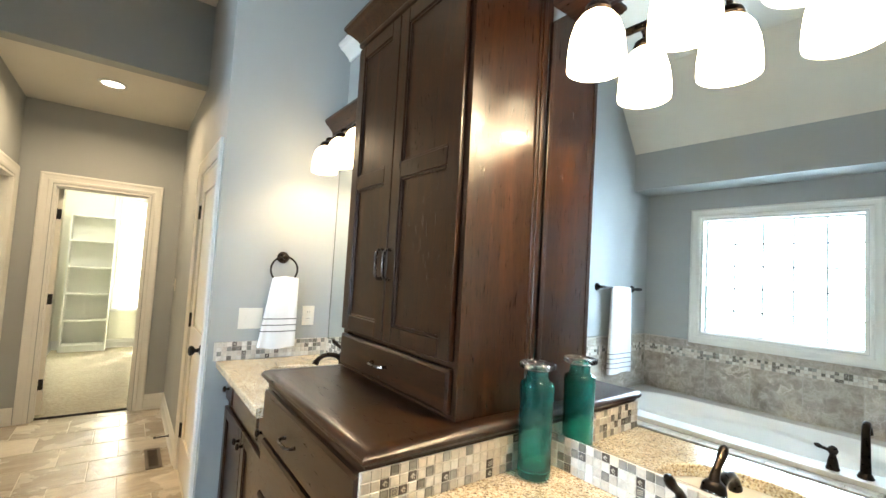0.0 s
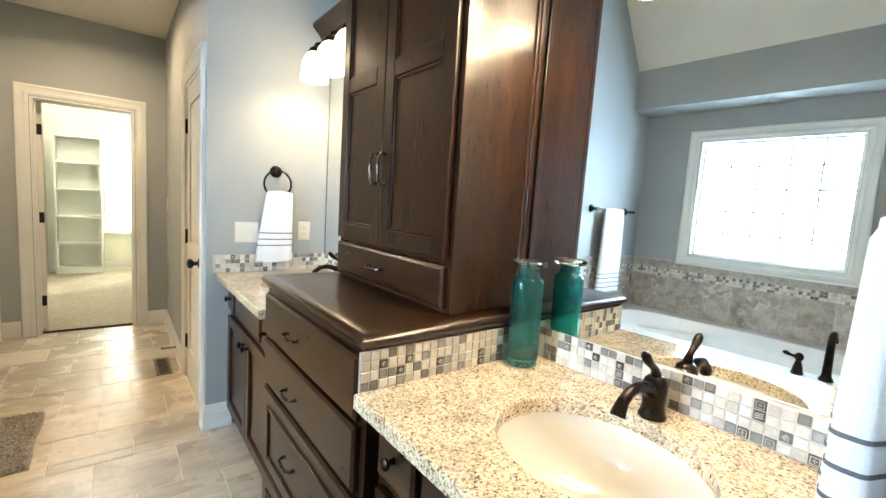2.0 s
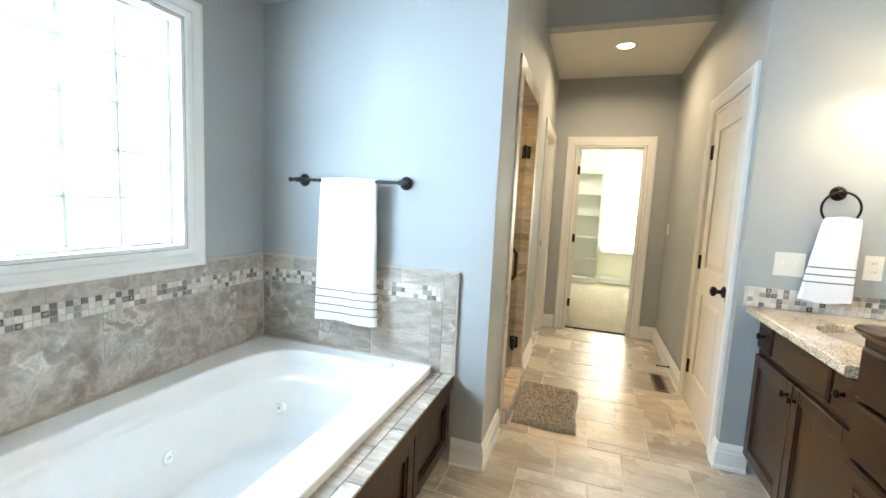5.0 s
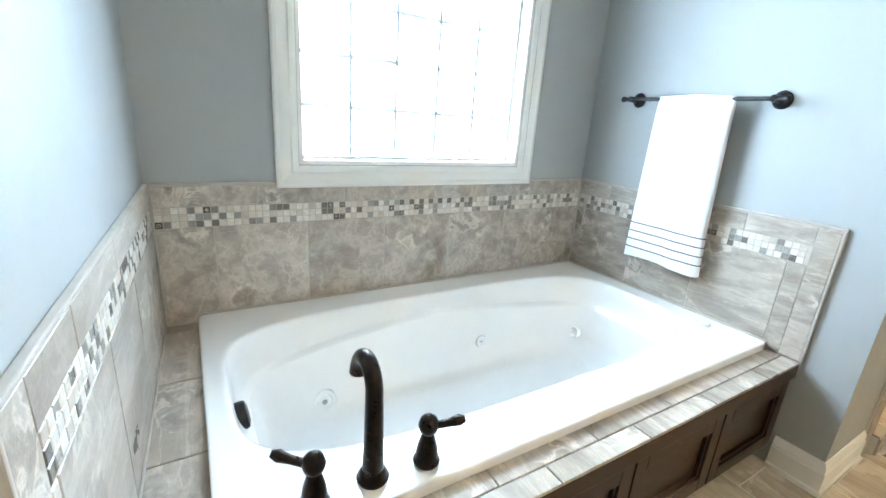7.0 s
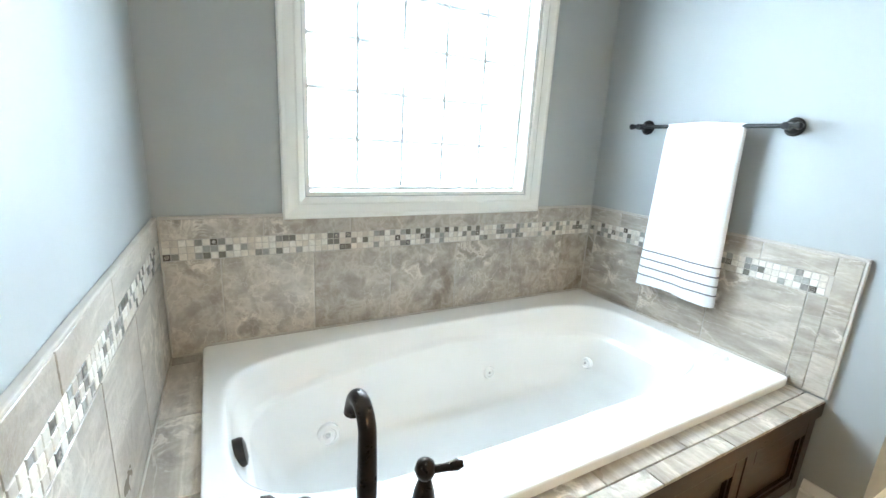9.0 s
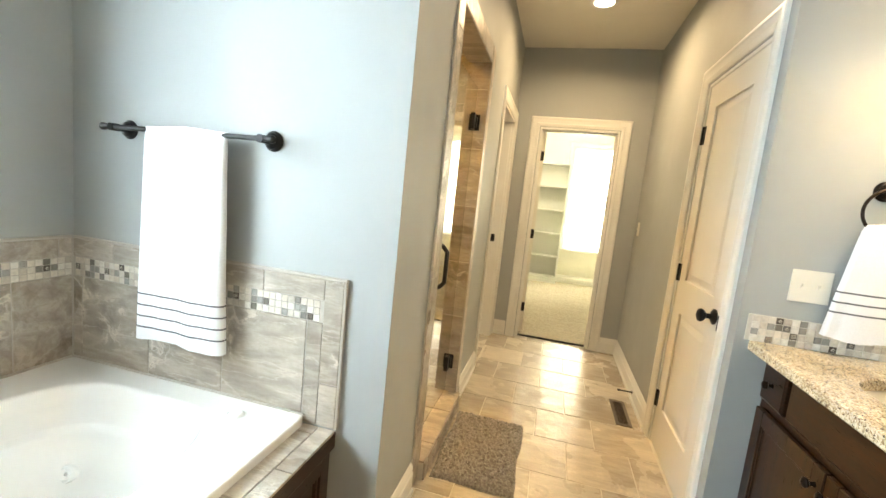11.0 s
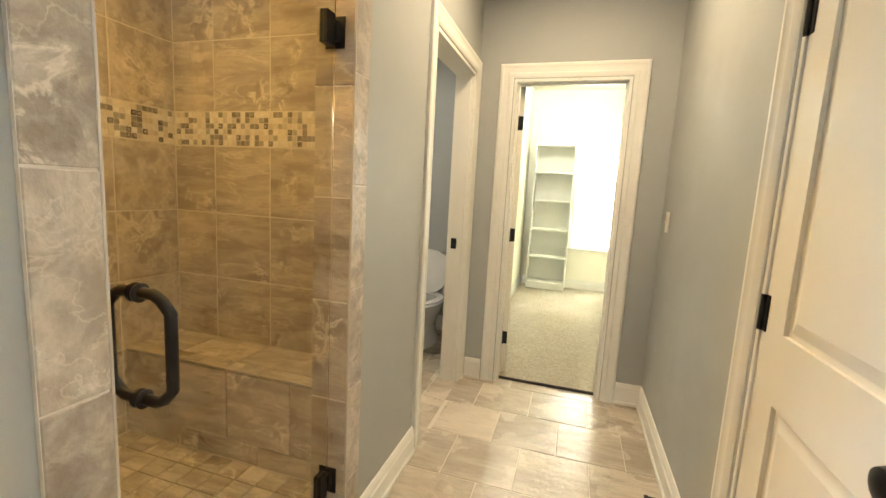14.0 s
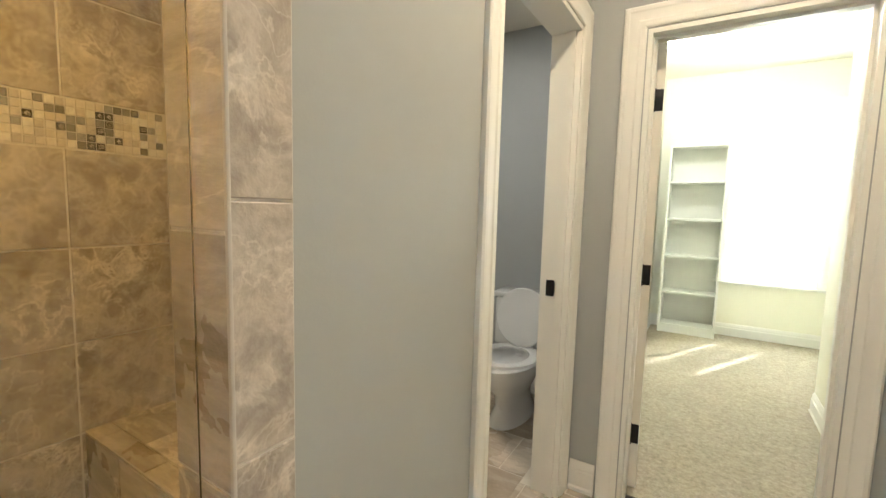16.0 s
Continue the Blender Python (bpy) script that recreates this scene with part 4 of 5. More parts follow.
def vanity_light(y, opal, sx=0.0):
    t = thing("vanity_light", (1.14, y, 2.10), "bronze three-lamp vanity light with opal bell shades", "wall lamp", "vanity lights")
    bm = bmesh.new()
    lathe(bm, [(0, -0.012), (0.055, -0.012), (0.058, -0.004), (0.050, 0.004), (0.030, 0.012), (0, 0.014)], (1.174, y, 2.16), 28, Matrix.Rotation(radians(-90), 3, "Y"), 1.0, 1.4)
    part("back_plate", bm, BRONZE, t, smooth=40)
    part("bar", tube(bmesh.new(), [(1.105 + sx, y - 0.265, 2.165), (1.105 + sx, y - 0.25, 2.165), (1.105 + sx, y, 2.165), (1.105 + sx, y + 0.25, 2.165), (1.105 + sx, y + 0.265, 2.165)], [0.007, 0.012, 0.012, 0.012, 0.007], 12), BRONZE, t, smooth=40)
    part("stem", tube(bmesh.new(), [(1.168, y, 2.16), (1.105 + sx, y, 2.165)], 0.012, 12), BRONZE, t, smooth=40)
    for k in (-1, 0, 1):
        yy = y + 0.213 * k
        bm = tube(bmesh.new(), [(1.105 + sx, yy, 2.165), (1.09 + sx, yy, 2.1655), (1.075 + sx, yy, 2.158), (1.07 + sx, yy, 2.135)], 0.008, 10)
        lathe(bm, [(0, 0.0), (0.030, 0.0), (0.034, 0.006), (0.030, 0.020), (0.018, 0.030), (0, 0.032)], (1.07 + sx, yy, 2.11), 24)
        part("arm", bm, BRONZE, t, "bronze arm with cap", 40)
        bm = bmesh.new()
        out = [(0.026, 2.112), (0.042, 2.100), (0.056, 2.080), (0.066, 2.046), (0.071, 2.004), (0.072, 1.972), (0.071, 1.962)]
        lathe(bm, out + [(r - 0.004, z) for r, z in out[::-1]] + [(0.026, 2.112)], (1.07 + sx, yy, 0), 32)
        part("shade", bm, opal, t, "lit white opal glass shade", 60)
    return t


vanity_light(0.93, SHADEG)
vanity_light(2.64, SHADEF, -0.06)

vs = thing("glass_vase", (1.083, 1.302, 0.891), "tall teal hammered glass vase with clear rim", "vase")
bm = bmesh.new()
out = [(0.0, 0.0), (0.036, 0.0), (0.043, 0.004), (0.0445, 0.02), (0.0445, 0.11), (0.0455, 0.20), (0.0465, 0.238), (0.044, 0.250), (0.032, 0.258), (0.030, 0.268), (0.030, 0.286)]
inn = [(0.026, 0.286), (0.026, 0.268), (0.028, 0.262), (0.039, 0.248), (0.0415, 0.236), (0.040, 0.2), (0.039, 0.11), (0.039, 0.03), (0.034, 0.022), (0.0, 0.020)]
lathe(bm, [(r, z) for r, z in out + inn], (1.083, 1.302, 0.891), 40)
part("body", bm, TEAL, vs, smooth=60)
bm = bmesh.new()
lathe(bm, [(0.026, 0.2865), (0.034, 0.2865), (0.045, 0.2875), (0.0495, 0.291), (0.0505, 0.296), (0.0495, 0.301), (0.046, 0.3035), (0.036, 0.302), (0.028, 0.299), (0.026, 0.295), (0.026, 0.2865)], (1.083, 1.302, 0.891), 40)
part("rim", bm, CLEARG, vs, "thick clear glass rim", 40)


# ---- bathtub ----
DZ, RZ = 0.475, 0.505
deck = solid("tub_deck", boxes((-0.93, -0.815, 0.430, 2.549, 0.44, DZ - 0.0105), (-2.0, -0.93, 0.430, 0.60, 0.44, DZ - 0.0105)), GROUTL, "tiled deck around the bathtub", "tub deck")
tub = thing("bathtub", (-1.45, 1.56, 0.05), "white acrylic drop-in whirlpool bathtub", "bathtub")
X0, X1, Y0, Y1 = -1.988, -0.915, 0.582, 2.538
cx, cy = (X0 + X1) / 2, (Y0 + Y1) / 2


def loop(bm, ax, ay, ox, oy, z, power, n=72):
    """A rounded oblong ring."""
    out = []
    for k in range(n):
        a = 2 * math.pi * k / n
        c, s = math.cos(a), math.sin(a)
        e = 2.0 / power
        out.append(bm.verts.new((cx + ox + ax * math.copysign(abs(c) ** e, c), cy + oy + ay * math.copysign(abs(s) ** e, s), z)))
    return out


OX = -0.006
bm = bmesh.new()
hx, hy = (X1 - X0) / 2, (Y1 - Y0) / 2
# half width, half length, shift along y, height, squareness of the basin, from the rim down
BASIN = [(0.392, 0.905, -0.025, RZ, 4.2), (0.384, 0.897, -0.025, RZ - 0.002, 4.2), (0.378, 0.890, -0.025, RZ - 0.010, 4.1), (0.372, 0.880, -0.025, RZ - 0.06, 4.0), (0.362, 0.855, -0.025, 0.385, 3.8),
         (0.357, 0.850, -0.025, 0.380, 3.8), (0.338, 0.838, -0.025, 0.370, 3.8), (0.334, 0.832, -0.025, 0.362, 3.8), (0.325, 0.79, -0.02, 0.22, 3.6), (0.308, 0.745, -0.01, 0.130, 3.4), (0.285, 0.70, -0.01, 0.105, 3.2), (0.24, 0.62, 0, 0.095, 3.0), (0.1, 0.2, 0, 0.088, 2.5)]
rings = [loop(bm, hx, hy, 0, 0, DZ + 0.001, 60), loop(bm, hx, hy, 0, 0, RZ - 0.006, 60), loop(bm, hx - 0.0018, hy - 0.0018, 0, 0, RZ - 0.0018, 60), loop(bm, hx - 0.006, hy - 0.006, 0, 0, RZ, 60), loop(bm, hx - 0.012, hy - 0.012, 0, 0, RZ, 60),
         loop(bm, 0.400, 0.913, OX, -0.025, RZ, 4.3)] + [loop(bm, ax, ay, OX, oy, z, p) for ax, ay, oy, z, p in BASIN]
# the arm-rest shelf climbs towards the middle of the back wall
for ring_ in rings[10:14]:
    for v in ring_:
        if v.co.x < cx:
            v.co.z += 0.062 * max(0.0, 1 - abs(v.co.y - 1.50) / 0.62) * min(1.0, (cx - v.co.x) / 0.2)
for a, b in zip(rings, rings[1:]):
    for k in range(72):
        bm.faces.new((a[k], a[(k + 1) % 72], b[(k + 1) % 72], b[k]))
bm.faces.new(rings[-1])
under = [loop(bm, hx - 0.06, hy - 0.04, 0, 0, DZ + 0.001, 40), loop(bm, 0.43, 0.93, OX, 0, 0.35, 4), loop(bm, 0.37, 0.80, OX, 0, 0.06, 3.4)]
for a, b in zip([rings[0]] + under, under):
    for k in range(72):
        bm.faces.new((a[(k + 1) % 72], a[k], b[k], b[(k + 1) % 72]))
bm.faces.new(under[-1][::-1])
part("shell", bm, ACRYL, tub, smooth=50)


def jet(place, way, r=0.030):
    turn = Vector(way).to_track_quat("Z", "Y").to_matrix()
    bm = bmesh.new()
    lathe(bm, [(0, 0.004), (r * 0.35, 0.005), (r * 0.38, 0.002), (r * 0.62, 0.003), (r * 0.68, 0.009), (r * 0.92, 0.008), (r, 0.002), (r, -0.02), (0, -0.02)], place, 24, turn)
    j = part("jet", bm, PORC, tub, "round whirlpool jet", 30)
    b2 = bmesh.new()
    lathe(b2, [(0, 0.007), (r * 0.22, 0.006), (r * 0.24, 0.002), (0, 0.001)], place, 12, turn)
    part("nozzle", b2, CHROME, j, "chrome nozzle", 30)


def basin_at(z):
    for (a0, b0, o0, z0, p0), (a1, b1, o1, z1, p1) in zip(BASIN, BASIN[1:]):
        if z0 >= z > z1:
            k = (z0 - z) / (z0 - z1)
            return a0 + (a1 - a0) * k, b0 + (b1 - b0) * k, o0 + (o1 - o0) * k, p0 + (p1 - p0) * k


def wall_jet(z, along, back, r=0.030):
    """A jet on the back wall at y = along, or on the foot wall at x = along."""
    ax, ay, oy, p = basin_at(z)
    if back:
        jet((cx + OX - ax * (1 - abs((along - cy - oy) / ay) ** p) ** (1 / p) + 0.002, along, z), (1, 0.02, 0.13), r)
    else:
        jet((along, cy + oy + ay * (1 - abs((along - cx - OX) / ax) ** p) ** (1 / p) - 0.002, z), (0.1 if along < cx else -0.1, -1, 0.2), r)


wall_jet(0.243, 1.13, True)
wall_jet(0.235, 1.77, True)
wall_jet(0.165, 0.985, True, 0.048)
wall_jet(0.235, -1.66, False)
wall_jet(0.235, -1.22, False)
bm = bmesh.new()
lathe(bm, [(0, 0.014), (0.022, 0.013), (0.038, 0.008), (0.041, 0), (0.041, -0.02), (0, -0.02)], (-1.43, 0.676, 0.425), 24, Vector((0, 1, 0.15)).to_track_quat("Z", "Y").to_matrix())
part("overflow", bm, BLACKM, tub, "dark oval overflow plate", 40)
bm = bmesh.new()
lathe(bm, [(0, 0.010), (0.02, 0.010), (0.026, 0.005), (0.028, 0.0), (0, 0)], (-1.12, 2.44, RZ), 24)
part("air_control", bm, PORC, tub, smooth=40)

# tub filler
tf = thing("tub_faucet", (-0.985, 0.89, RZ), "dark bronze gooseneck tub filler", "faucet")
bm = bmesh.new()
lathe(bm, [(0, 0), (0.034, 0), (0.036, 0.006), (0.031, 0.013), (0.030, 0.018), (0.026, 0.024), (0.022, 0.03)], (-0.985, 0.89, RZ + 0.001), 28)
part("escutcheon", bm, BRONZE, tf, smooth=40)
pts = [(-0.985, 0.89, RZ + 0.02), (-0.985, 0.89, RZ + 0.08), (-0.985, 0.89, RZ + 0.16)]
for k in range(1, 13):
    a = math.pi * k / 12 * 0.93
    pts.append((-0.985 - 0.045 * (1 - math.cos(a)) - 0.006 * k / 12, 0.89, RZ + 0.215 + 0.055 * math.sin(a)))
pts.append((pts[-1][0] - 0.002, 0.89, pts[-1][2] - 0.016))
part("spout", tube(bmesh.new(), pts, [0.024, 0.0215, 0.020] + [0.0185] * 11 + [0.0195, 0.021], 16), BRONZE, tf, smooth=50)


def tub_handle(x, y, ang):
    t = thing("bath_tap", (x, y, RZ), "dark bronze lever tap on the tub rim", "tap", "tub taps")
    bm = bmesh.new()
    lathe(bm, [(0, 0), (0.030, 0), (0.032, 0.007), (0.028, 0.014), (0.026, 0.024), (0.023, 0.045), (0.016, 0.070), (0.014, 0.080), (0.020, 0.087), (0.024, 0.101), (0.019, 0.117), (0.007, 0.126), (0, 0.127)], (x, y, RZ + 0.001), 24)
    part("base", bm, BRONZE, t, smooth=40)
    c, s = math.cos(ang), math.sin(ang)
    part("lever", tube(bmesh.new(), [(x + c * q, y + s * q, RZ + z) for q, z in ((0.005, 0.103), (0.025, 0.104), (0.045, 0.110), (0.068, 0.119), (0.082, 0.123))], [0.013, 0.009, 0.009, 0.013, 0.007], 12), BRONZE, t, smooth=50)


tub_handle(-0.975, 0.762, radians(242))
tub_handle(-0.975, 1.018, radians(60))

# wooden apron below the deck
ap = thing("tub_apron", (-0.83, 1.5, 0), "espresso wood panelled tub apron", "panelling")
part("backing", boxes((-0.850, -0.830, 0.467, 2.549, 0.09, 0.439)), WOODY, ap)
part("top_rail", boxes((-0.830, -0.803, 0.467, 2.549, 0.405, 0.463), bevel=0.003), WOODY, ap)
# set-back board coloured near-black for the shade under the apron
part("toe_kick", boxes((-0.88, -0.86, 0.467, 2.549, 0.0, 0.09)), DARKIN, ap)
part("end_filler", boxes((-0.830, -0.812, 0.475, 0.658, 0.10, 0.40)), WOODY, ap)
for k in range(4):
    y0 = 2.538 - 0.468 * (k + 1)
    e = y0 + 0.460
    bm = boxes((-0.830, -0.810, y0, y0 + 0.055, 0.10, 0.40), (-0.830, -0.810, e - 0.055, e, 0.10, 0.40), (-0.830, -0.810, y0 + 0.055, e - 0.055, 0.10, 0.155), (-0.830, -0.810, y0 + 0.055, e - 0.055, 0.345, 0.40), bevel=0.002)
    q = part("panel_frame", bm, WOODY, ap)
    part("panel_bead", boxes((-0.8298, -0.818, y0 + 0.055, y0 + 0.066, 0.155, 0.345), (-0.8298, -0.818, e - 0.066, e - 0.055, 0.155, 0.345), (-0.8298, -0.818, y0 + 0.066, e - 0.066, 0.155, 0.166), (-0.8298, -0.818, y0 + 0.066, e - 0.066, 0.334, 0.345)), WOODY, q)


# ---- towels and their rails ----
def hanging(name, label, cx_, cy_, rows, depth, stripes, group, seed, turn=1.0):
    """A folded towel: rows of (height, left edge, right edge); its body is a closed soft slab."""
    t = thing(name, (cx_, cy_, rows[-1][0]), label, "towel", group)
    rnd_ = random.Random(seed)
    ph = [rnd_.uniform(0, 6.28) for _ in range(4)]

    def at(z):
        for (za, la, ra), (zb_, lb, rb) in zip(rows, rows[1:]):
            if za >= z >= zb_:
                k = (za - z) / (za - zb_)
                return la + (lb - la) * k, ra + (rb - ra) * k
        return rows[-1][1:]

    def ring(bm, z, grow):
        l, r = at(z)
        w, c = (r - l) / 2, (l + r) / 2
        k = (rows[0][0] - z) / (rows[0][0] - rows[-1][0])
        d = depth * (0.75 + 0.25 * k) * (1 if k > 0.03 else 0.7)
        out = []
        n = 64
        for i in range(n):
            a = 2 * math.pi * i / n
            ca, sa = math.cos(a), math.sin(a)
            u = math.copysign(abs(ca) ** 0.45, ca)
            v = math.copysign(abs(sa) ** 0.55, sa)
            fold = 0.0045 * math.sin(5.2 * u + ph[0] + 1.2 * k) + 0.003 * math.sin(11 * u + ph[1] - 2 * k)
            sag = 0.006 * math.sin(3 * u + ph[2]) * k
            out.append(bm.verts.new((c + (w + grow) * u, cy_ + turn * ((d + grow) * v + fold * (0.3 + 0.7 * k)), z + (sag if k > 0.98 else 0))))
        return out
    bm = bmesh.new()
    n_ = 36
    zs = [rows[0][0] + (rows[-1][0] - rows[0][0]) * i / n_ for i in range(n_ + 1)]
    rings_ = [ring(bm, z, 0) for z in zs]
    for a, b in zip(rings_, rings_[1:]):
        for i in range(64):
            bm.faces.new((a[i], a[(i + 1) % 64], b[(i + 1) % 64], b[i]))
    c0 = bm.verts.new(sum((v.co for v in rings_[0]), Vector()) / 64 + Vector((0, 0, 0.010)))
    for i in range(64):
        bm.faces.new((rings_[0][(i + 1) % 64], rings_[0][i], c0))
    bm.faces.new(rings_[-1])
    part("cloth", bm, TERRY, t, smooth=50)
    for z in stripes:
        bm = bmesh.new()
        a, b = ring(bm, z + 0.0028, 0.0012), ring(bm, z - 0.0028, 0.0012)
        for i in range(64):
            bm.faces.new((a[i], a[(i + 1) % 64], b[(i + 1) % 64], b[i]))
        part("stripe", bm, STRIPE, t, "thin woven grey stripe")
    return t


def flange(bm, place, way, r=0.030):
    turn = Vector(way).to_track_quat("Z", "Y").to_matrix()
    lathe(bm, [(0, 0), (r, 0), (r, 0.005), (r * 0.82, 0.010), (r * 0.78, 0.016), (r * 0.5, 0.022), (r * 0.36, 0.030), (r * 0.36, 0.050), (0, 0.052)], place, 28, turn)
    return bm


tb = thing("towel_bar", (-1.41, 2.55, 1.42), "black metal towel bar on the blue wall", "towel bar")
part("rod", tube(bmesh.new(), [(-1.768, 2.482, 1.422), (-1.760, 2.482, 1.422), (-1.750, 2.482, 1.422), (-1.738, 2.482, 1.422), (-1.41, 2.482, 1.422), (-1.082, 2.482, 1.422), (-1.070, 2.482, 1.422), (-1.060, 2.482, 1.422), (-1.052, 2.482, 1.422)],
                       [0.006, 0.013, 0.013, 0.0085, 0.0085, 0.0085, 0.013, 0.013, 0.006], 14), BLACKM, tb, smooth=40)
for x in (-1.715, -1.105):
    bm = flange(bmesh.new(), (x, 2.549, 1.422), (0, -1, 0), 0.034)
    tube(bm, [(x, 2.505, 1.422), (x, 2.472, 1.422)], 0.0135, 14)
    part("post", bm, BLACKM, tb, smooth=40)
hanging("bath_towel", "white striped bath towel folded over the black bar", -1.40, 2.482, [(1.432, -1.562, -1.236), (1.30, -1.567, -1.235), (0.9, -1.578, -1.226), (0.685, -1.584, -1.214)], 0.024, (0.852, 0.812, 0.772, 0.732), "", 3)


def towel_ring(x, y, s, seed):
    """A ring on a wall facing s along y, with a hand towel through it."""
    t = thing("towel_ring", (x, y, 1.468), "dark bronze towel ring on the wall", "towel ring", "towel rings")
    part("post", flange(bmesh.new(), (x, y - s * 0.001, 1.468), (0, s, 0), 0.034), BRONZE, t, smooth=40)
    c = (x, y + s * 0.046, 1.398)
    part("ring", tube(bmesh.new(), [(c[0] + 0.075 * math.sin(2 * math.pi * k / 40), c[1], c[2] + 0.075 * math.cos(2 * math.pi * k / 40)) for k in range(40)], 0.0055, 10, True), BRONZE, t, smooth=50)
    hanging("hand_towel", "white striped hand towel pulled through a ring", x, y + s * 0.046, [(1.352, x - 0.058, x + 0.084), (1.30, x - 0.068, x + 0.086), (1.10, x - 0.098, x + 0.087), (0.955, x - 0.118, x + 0.088)], 0.026, (1.118, 1.083, 1.048), "hand towels", seed, 1.0)


towel_ring(0.883, 3.08, -1, 5)
towel_ring(0.86, 0.525, 1, 8)


# ---- plates, stop, vent, lamp, mat ----
def wall_plate(x0, x1, z0, z1, y, kind_, label):
    t = thing("wall_plate", ((x0 + x1) / 2, y, (z0 + z1) / 2), label, "switch plate")
    part("plate", boxes((x0, x1, y - 0.006, y, z0, z1), bevel=0.002), PLASTIC, t)
    zc = (z0 + z1) / 2
    if kind_ == "switches":
        for xc in (x0 + (x1 - x0) * 0.29, x0 + (x1 - x0) * 0.71):
            part("toggle_slot", boxes((xc - 0.005, xc + 0.005, y - 0.0085, y - 0.0055, zc - 0.012, zc + 0.012)), PLASTIC, t)
            part("toggle", boxes((xc - 0.0035, xc + 0.0035, y - 0.017, y - 0.008, zc - 0.001, zc + 0.008), bevel=0.001), PLASTIC, t)
            for dz in (-0.030, 0.030):
                part("screw", lathe(bmesh.new(), [(0, 0.001), (0.0028, 0.001), (0.003, 0), (0, 0)], (xc, y - 0.0062, zc + dz), 10, Matrix.Rotation(radians(90), 3, "X")), PLASTIC, t)
    else:
        xc = (x0 + x1) / 2
        for dz in (-0.020, 0.020):
            part("socket", boxes((xc - 0.015, xc + 0.015, y - 0.0085, y - 0.0055, zc + dz - 0.013, zc + dz + 0.013), bevel=0.001), PLASTIC, t)
            for dx in (-0.006, 0.006):
                # dark blocks painted for the shade inside the slots
                part("slot", boxes((xc + dx - 0.001, xc + dx + 0.001, y - 0.0092, y - 0.0084, zc + dz - 0.003, zc + dz + 0.006)), DARKIN, t)


wall_plate(0.668, 0.793, 1.058, 1.174, 3.08, "switches", "ivory double light switch plate beside the towel")
wall_plate(1.020, 1.092, 1.070, 1.186, 3.08, "socket", "ivory power outlet plate above the counter")
hs = thing("wall_plate", (0.53, 5.25, 1.18), "ivory single light switch plate on the hall wall", "switch plate")
part("plate", boxes((0.524, 0.53, 5.215, 5.285, 1.125, 1.240), bevel=0.002), PLASTIC, hs)
part("toggle", boxes((0.512, 0.5245, 5.2465, 5.2535, 1.178, 1.190), bevel=0.001), PLASTIC, hs)

ds = thing("door_stop", (0.51, 4.437, 0.06), "dark door stop screwed to the baseboard", "door stop")
part("rod", tube(bmesh.new(), [(0.516, 4.437, 0.06), (0.508, 4.437, 0.06), (0.506, 4.437, 0.06), (0.43, 4.437, 0.06)], [0.010, 0.010, 0.005, 0.005], 12), BLACKM, ds, smooth=40)
part("rubber_tip", tube(bmesh.new(), [(0.43, 4.437, 0.06), (0.415, 4.437, 0.06)], [0.008, 0.007], 12), DARKIN, ds, smooth=40)

VENTM = simple("brown_vent_paint", (0.10, 0.072, 0.05), (0.14, 0.105, 0.075), 20, 0.45, metallic=0.3)
vt = thing("floor_vent", (0.41, 4.195, 0), "brown metal floor register in the tiles", "vent")
# dark sheet in place of the shaded duct below the slats
part("backing", boxes((0.372, 0.444, 4.035, 4.355, 0.0003, 0.0012)), DARKIN, vt)
part("frame", boxes((0.360, 0.380, 4.015, 4.375, 0.0008, 0.006), (0.437, 0.457, 4.015, 4.375, 0.0008, 0.006), (0.380, 0.437, 4.015, 4.045, 0.0008, 0.006), (0.380, 0.437, 4.345, 4.375, 0.0008, 0.006), bevel=0.0015), VENTM, vt)
for k in range(17):
    y = 4.054 + k * 0.0177
    part("slat", boxes((0.380, 0.437, y, y + 0.005, 0.001, 0.0048)), VENTM, vt)

cl = thing("recessed_light", (-0.043, 4.525, 2.70), "recessed ceiling lamp with white trim ring, lit", "ceiling lamp")
bm = bmesh.new()
lathe(bm, [(0.066, 0.0), (0.090, -0.001), (0.094, -0.004), (0.090, -0.008), (0.070, -0.010), (0.066, -0.006), (0.066, 0.0)], (-0.043, 4.525, 2.71), 36)
part("trim_ring", bm, TRIM, cl, smooth=40)
bm = bmesh.new()
lathe(bm, [(0, -0.0045), (0.040, -0.005), (0.066, -0.003), (0.066, -0.001), (0, -0.001)], (-0.043, 4.525, 2.71), 36)
part("lens", bm, CANG, cl, "glowing lamp lens", 40)
sl = thing("shower_light", (-1.35, 3.5, 2.39), "recessed shower ceiling lamp, lit", "ceiling lamp")
bm = bmesh.new()
lathe(bm, [(0.066, 0.0), (0.090, -0.001), (0.094, -0.004), (0.090, -0.008), (0.070, -0.010), (0.066, -0.006), (0.066, 0.0)], (-1.35, 3.5, 2.40), 36)
part("trim_ring", bm, TRIM, sl, smooth=40)
bm = bmesh.new()
lathe(bm, [(0, -0.0045), (0.040, -0.005), (0.066, -0.003), (0.066, -0.001), (0, -0.001)], (-1.35, 3.5, 2.40), 36)
part("lens", bm, CANG, sl, "glowing lamp lens", 40)

# added trim ring, out of view, where the toilet room fill light hangs
tl = thing("toilet_room_added_ring", (-1.35, 5.3, 2.49), "ceiling trim ring added for the toilet room's fill light", "ceiling lamp")
bm = bmesh.new()
lathe(bm, [(0.066, 0.0), (0.090, -0.001), (0.094, -0.004), (0.090, -0.008), (0.070, -0.010), (0.066, -0.006), (0.066, 0.0)], (-1.35, 5.3, 2.50), 36)
part("trim_ring", bm, TRIM, tl, smooth=40)

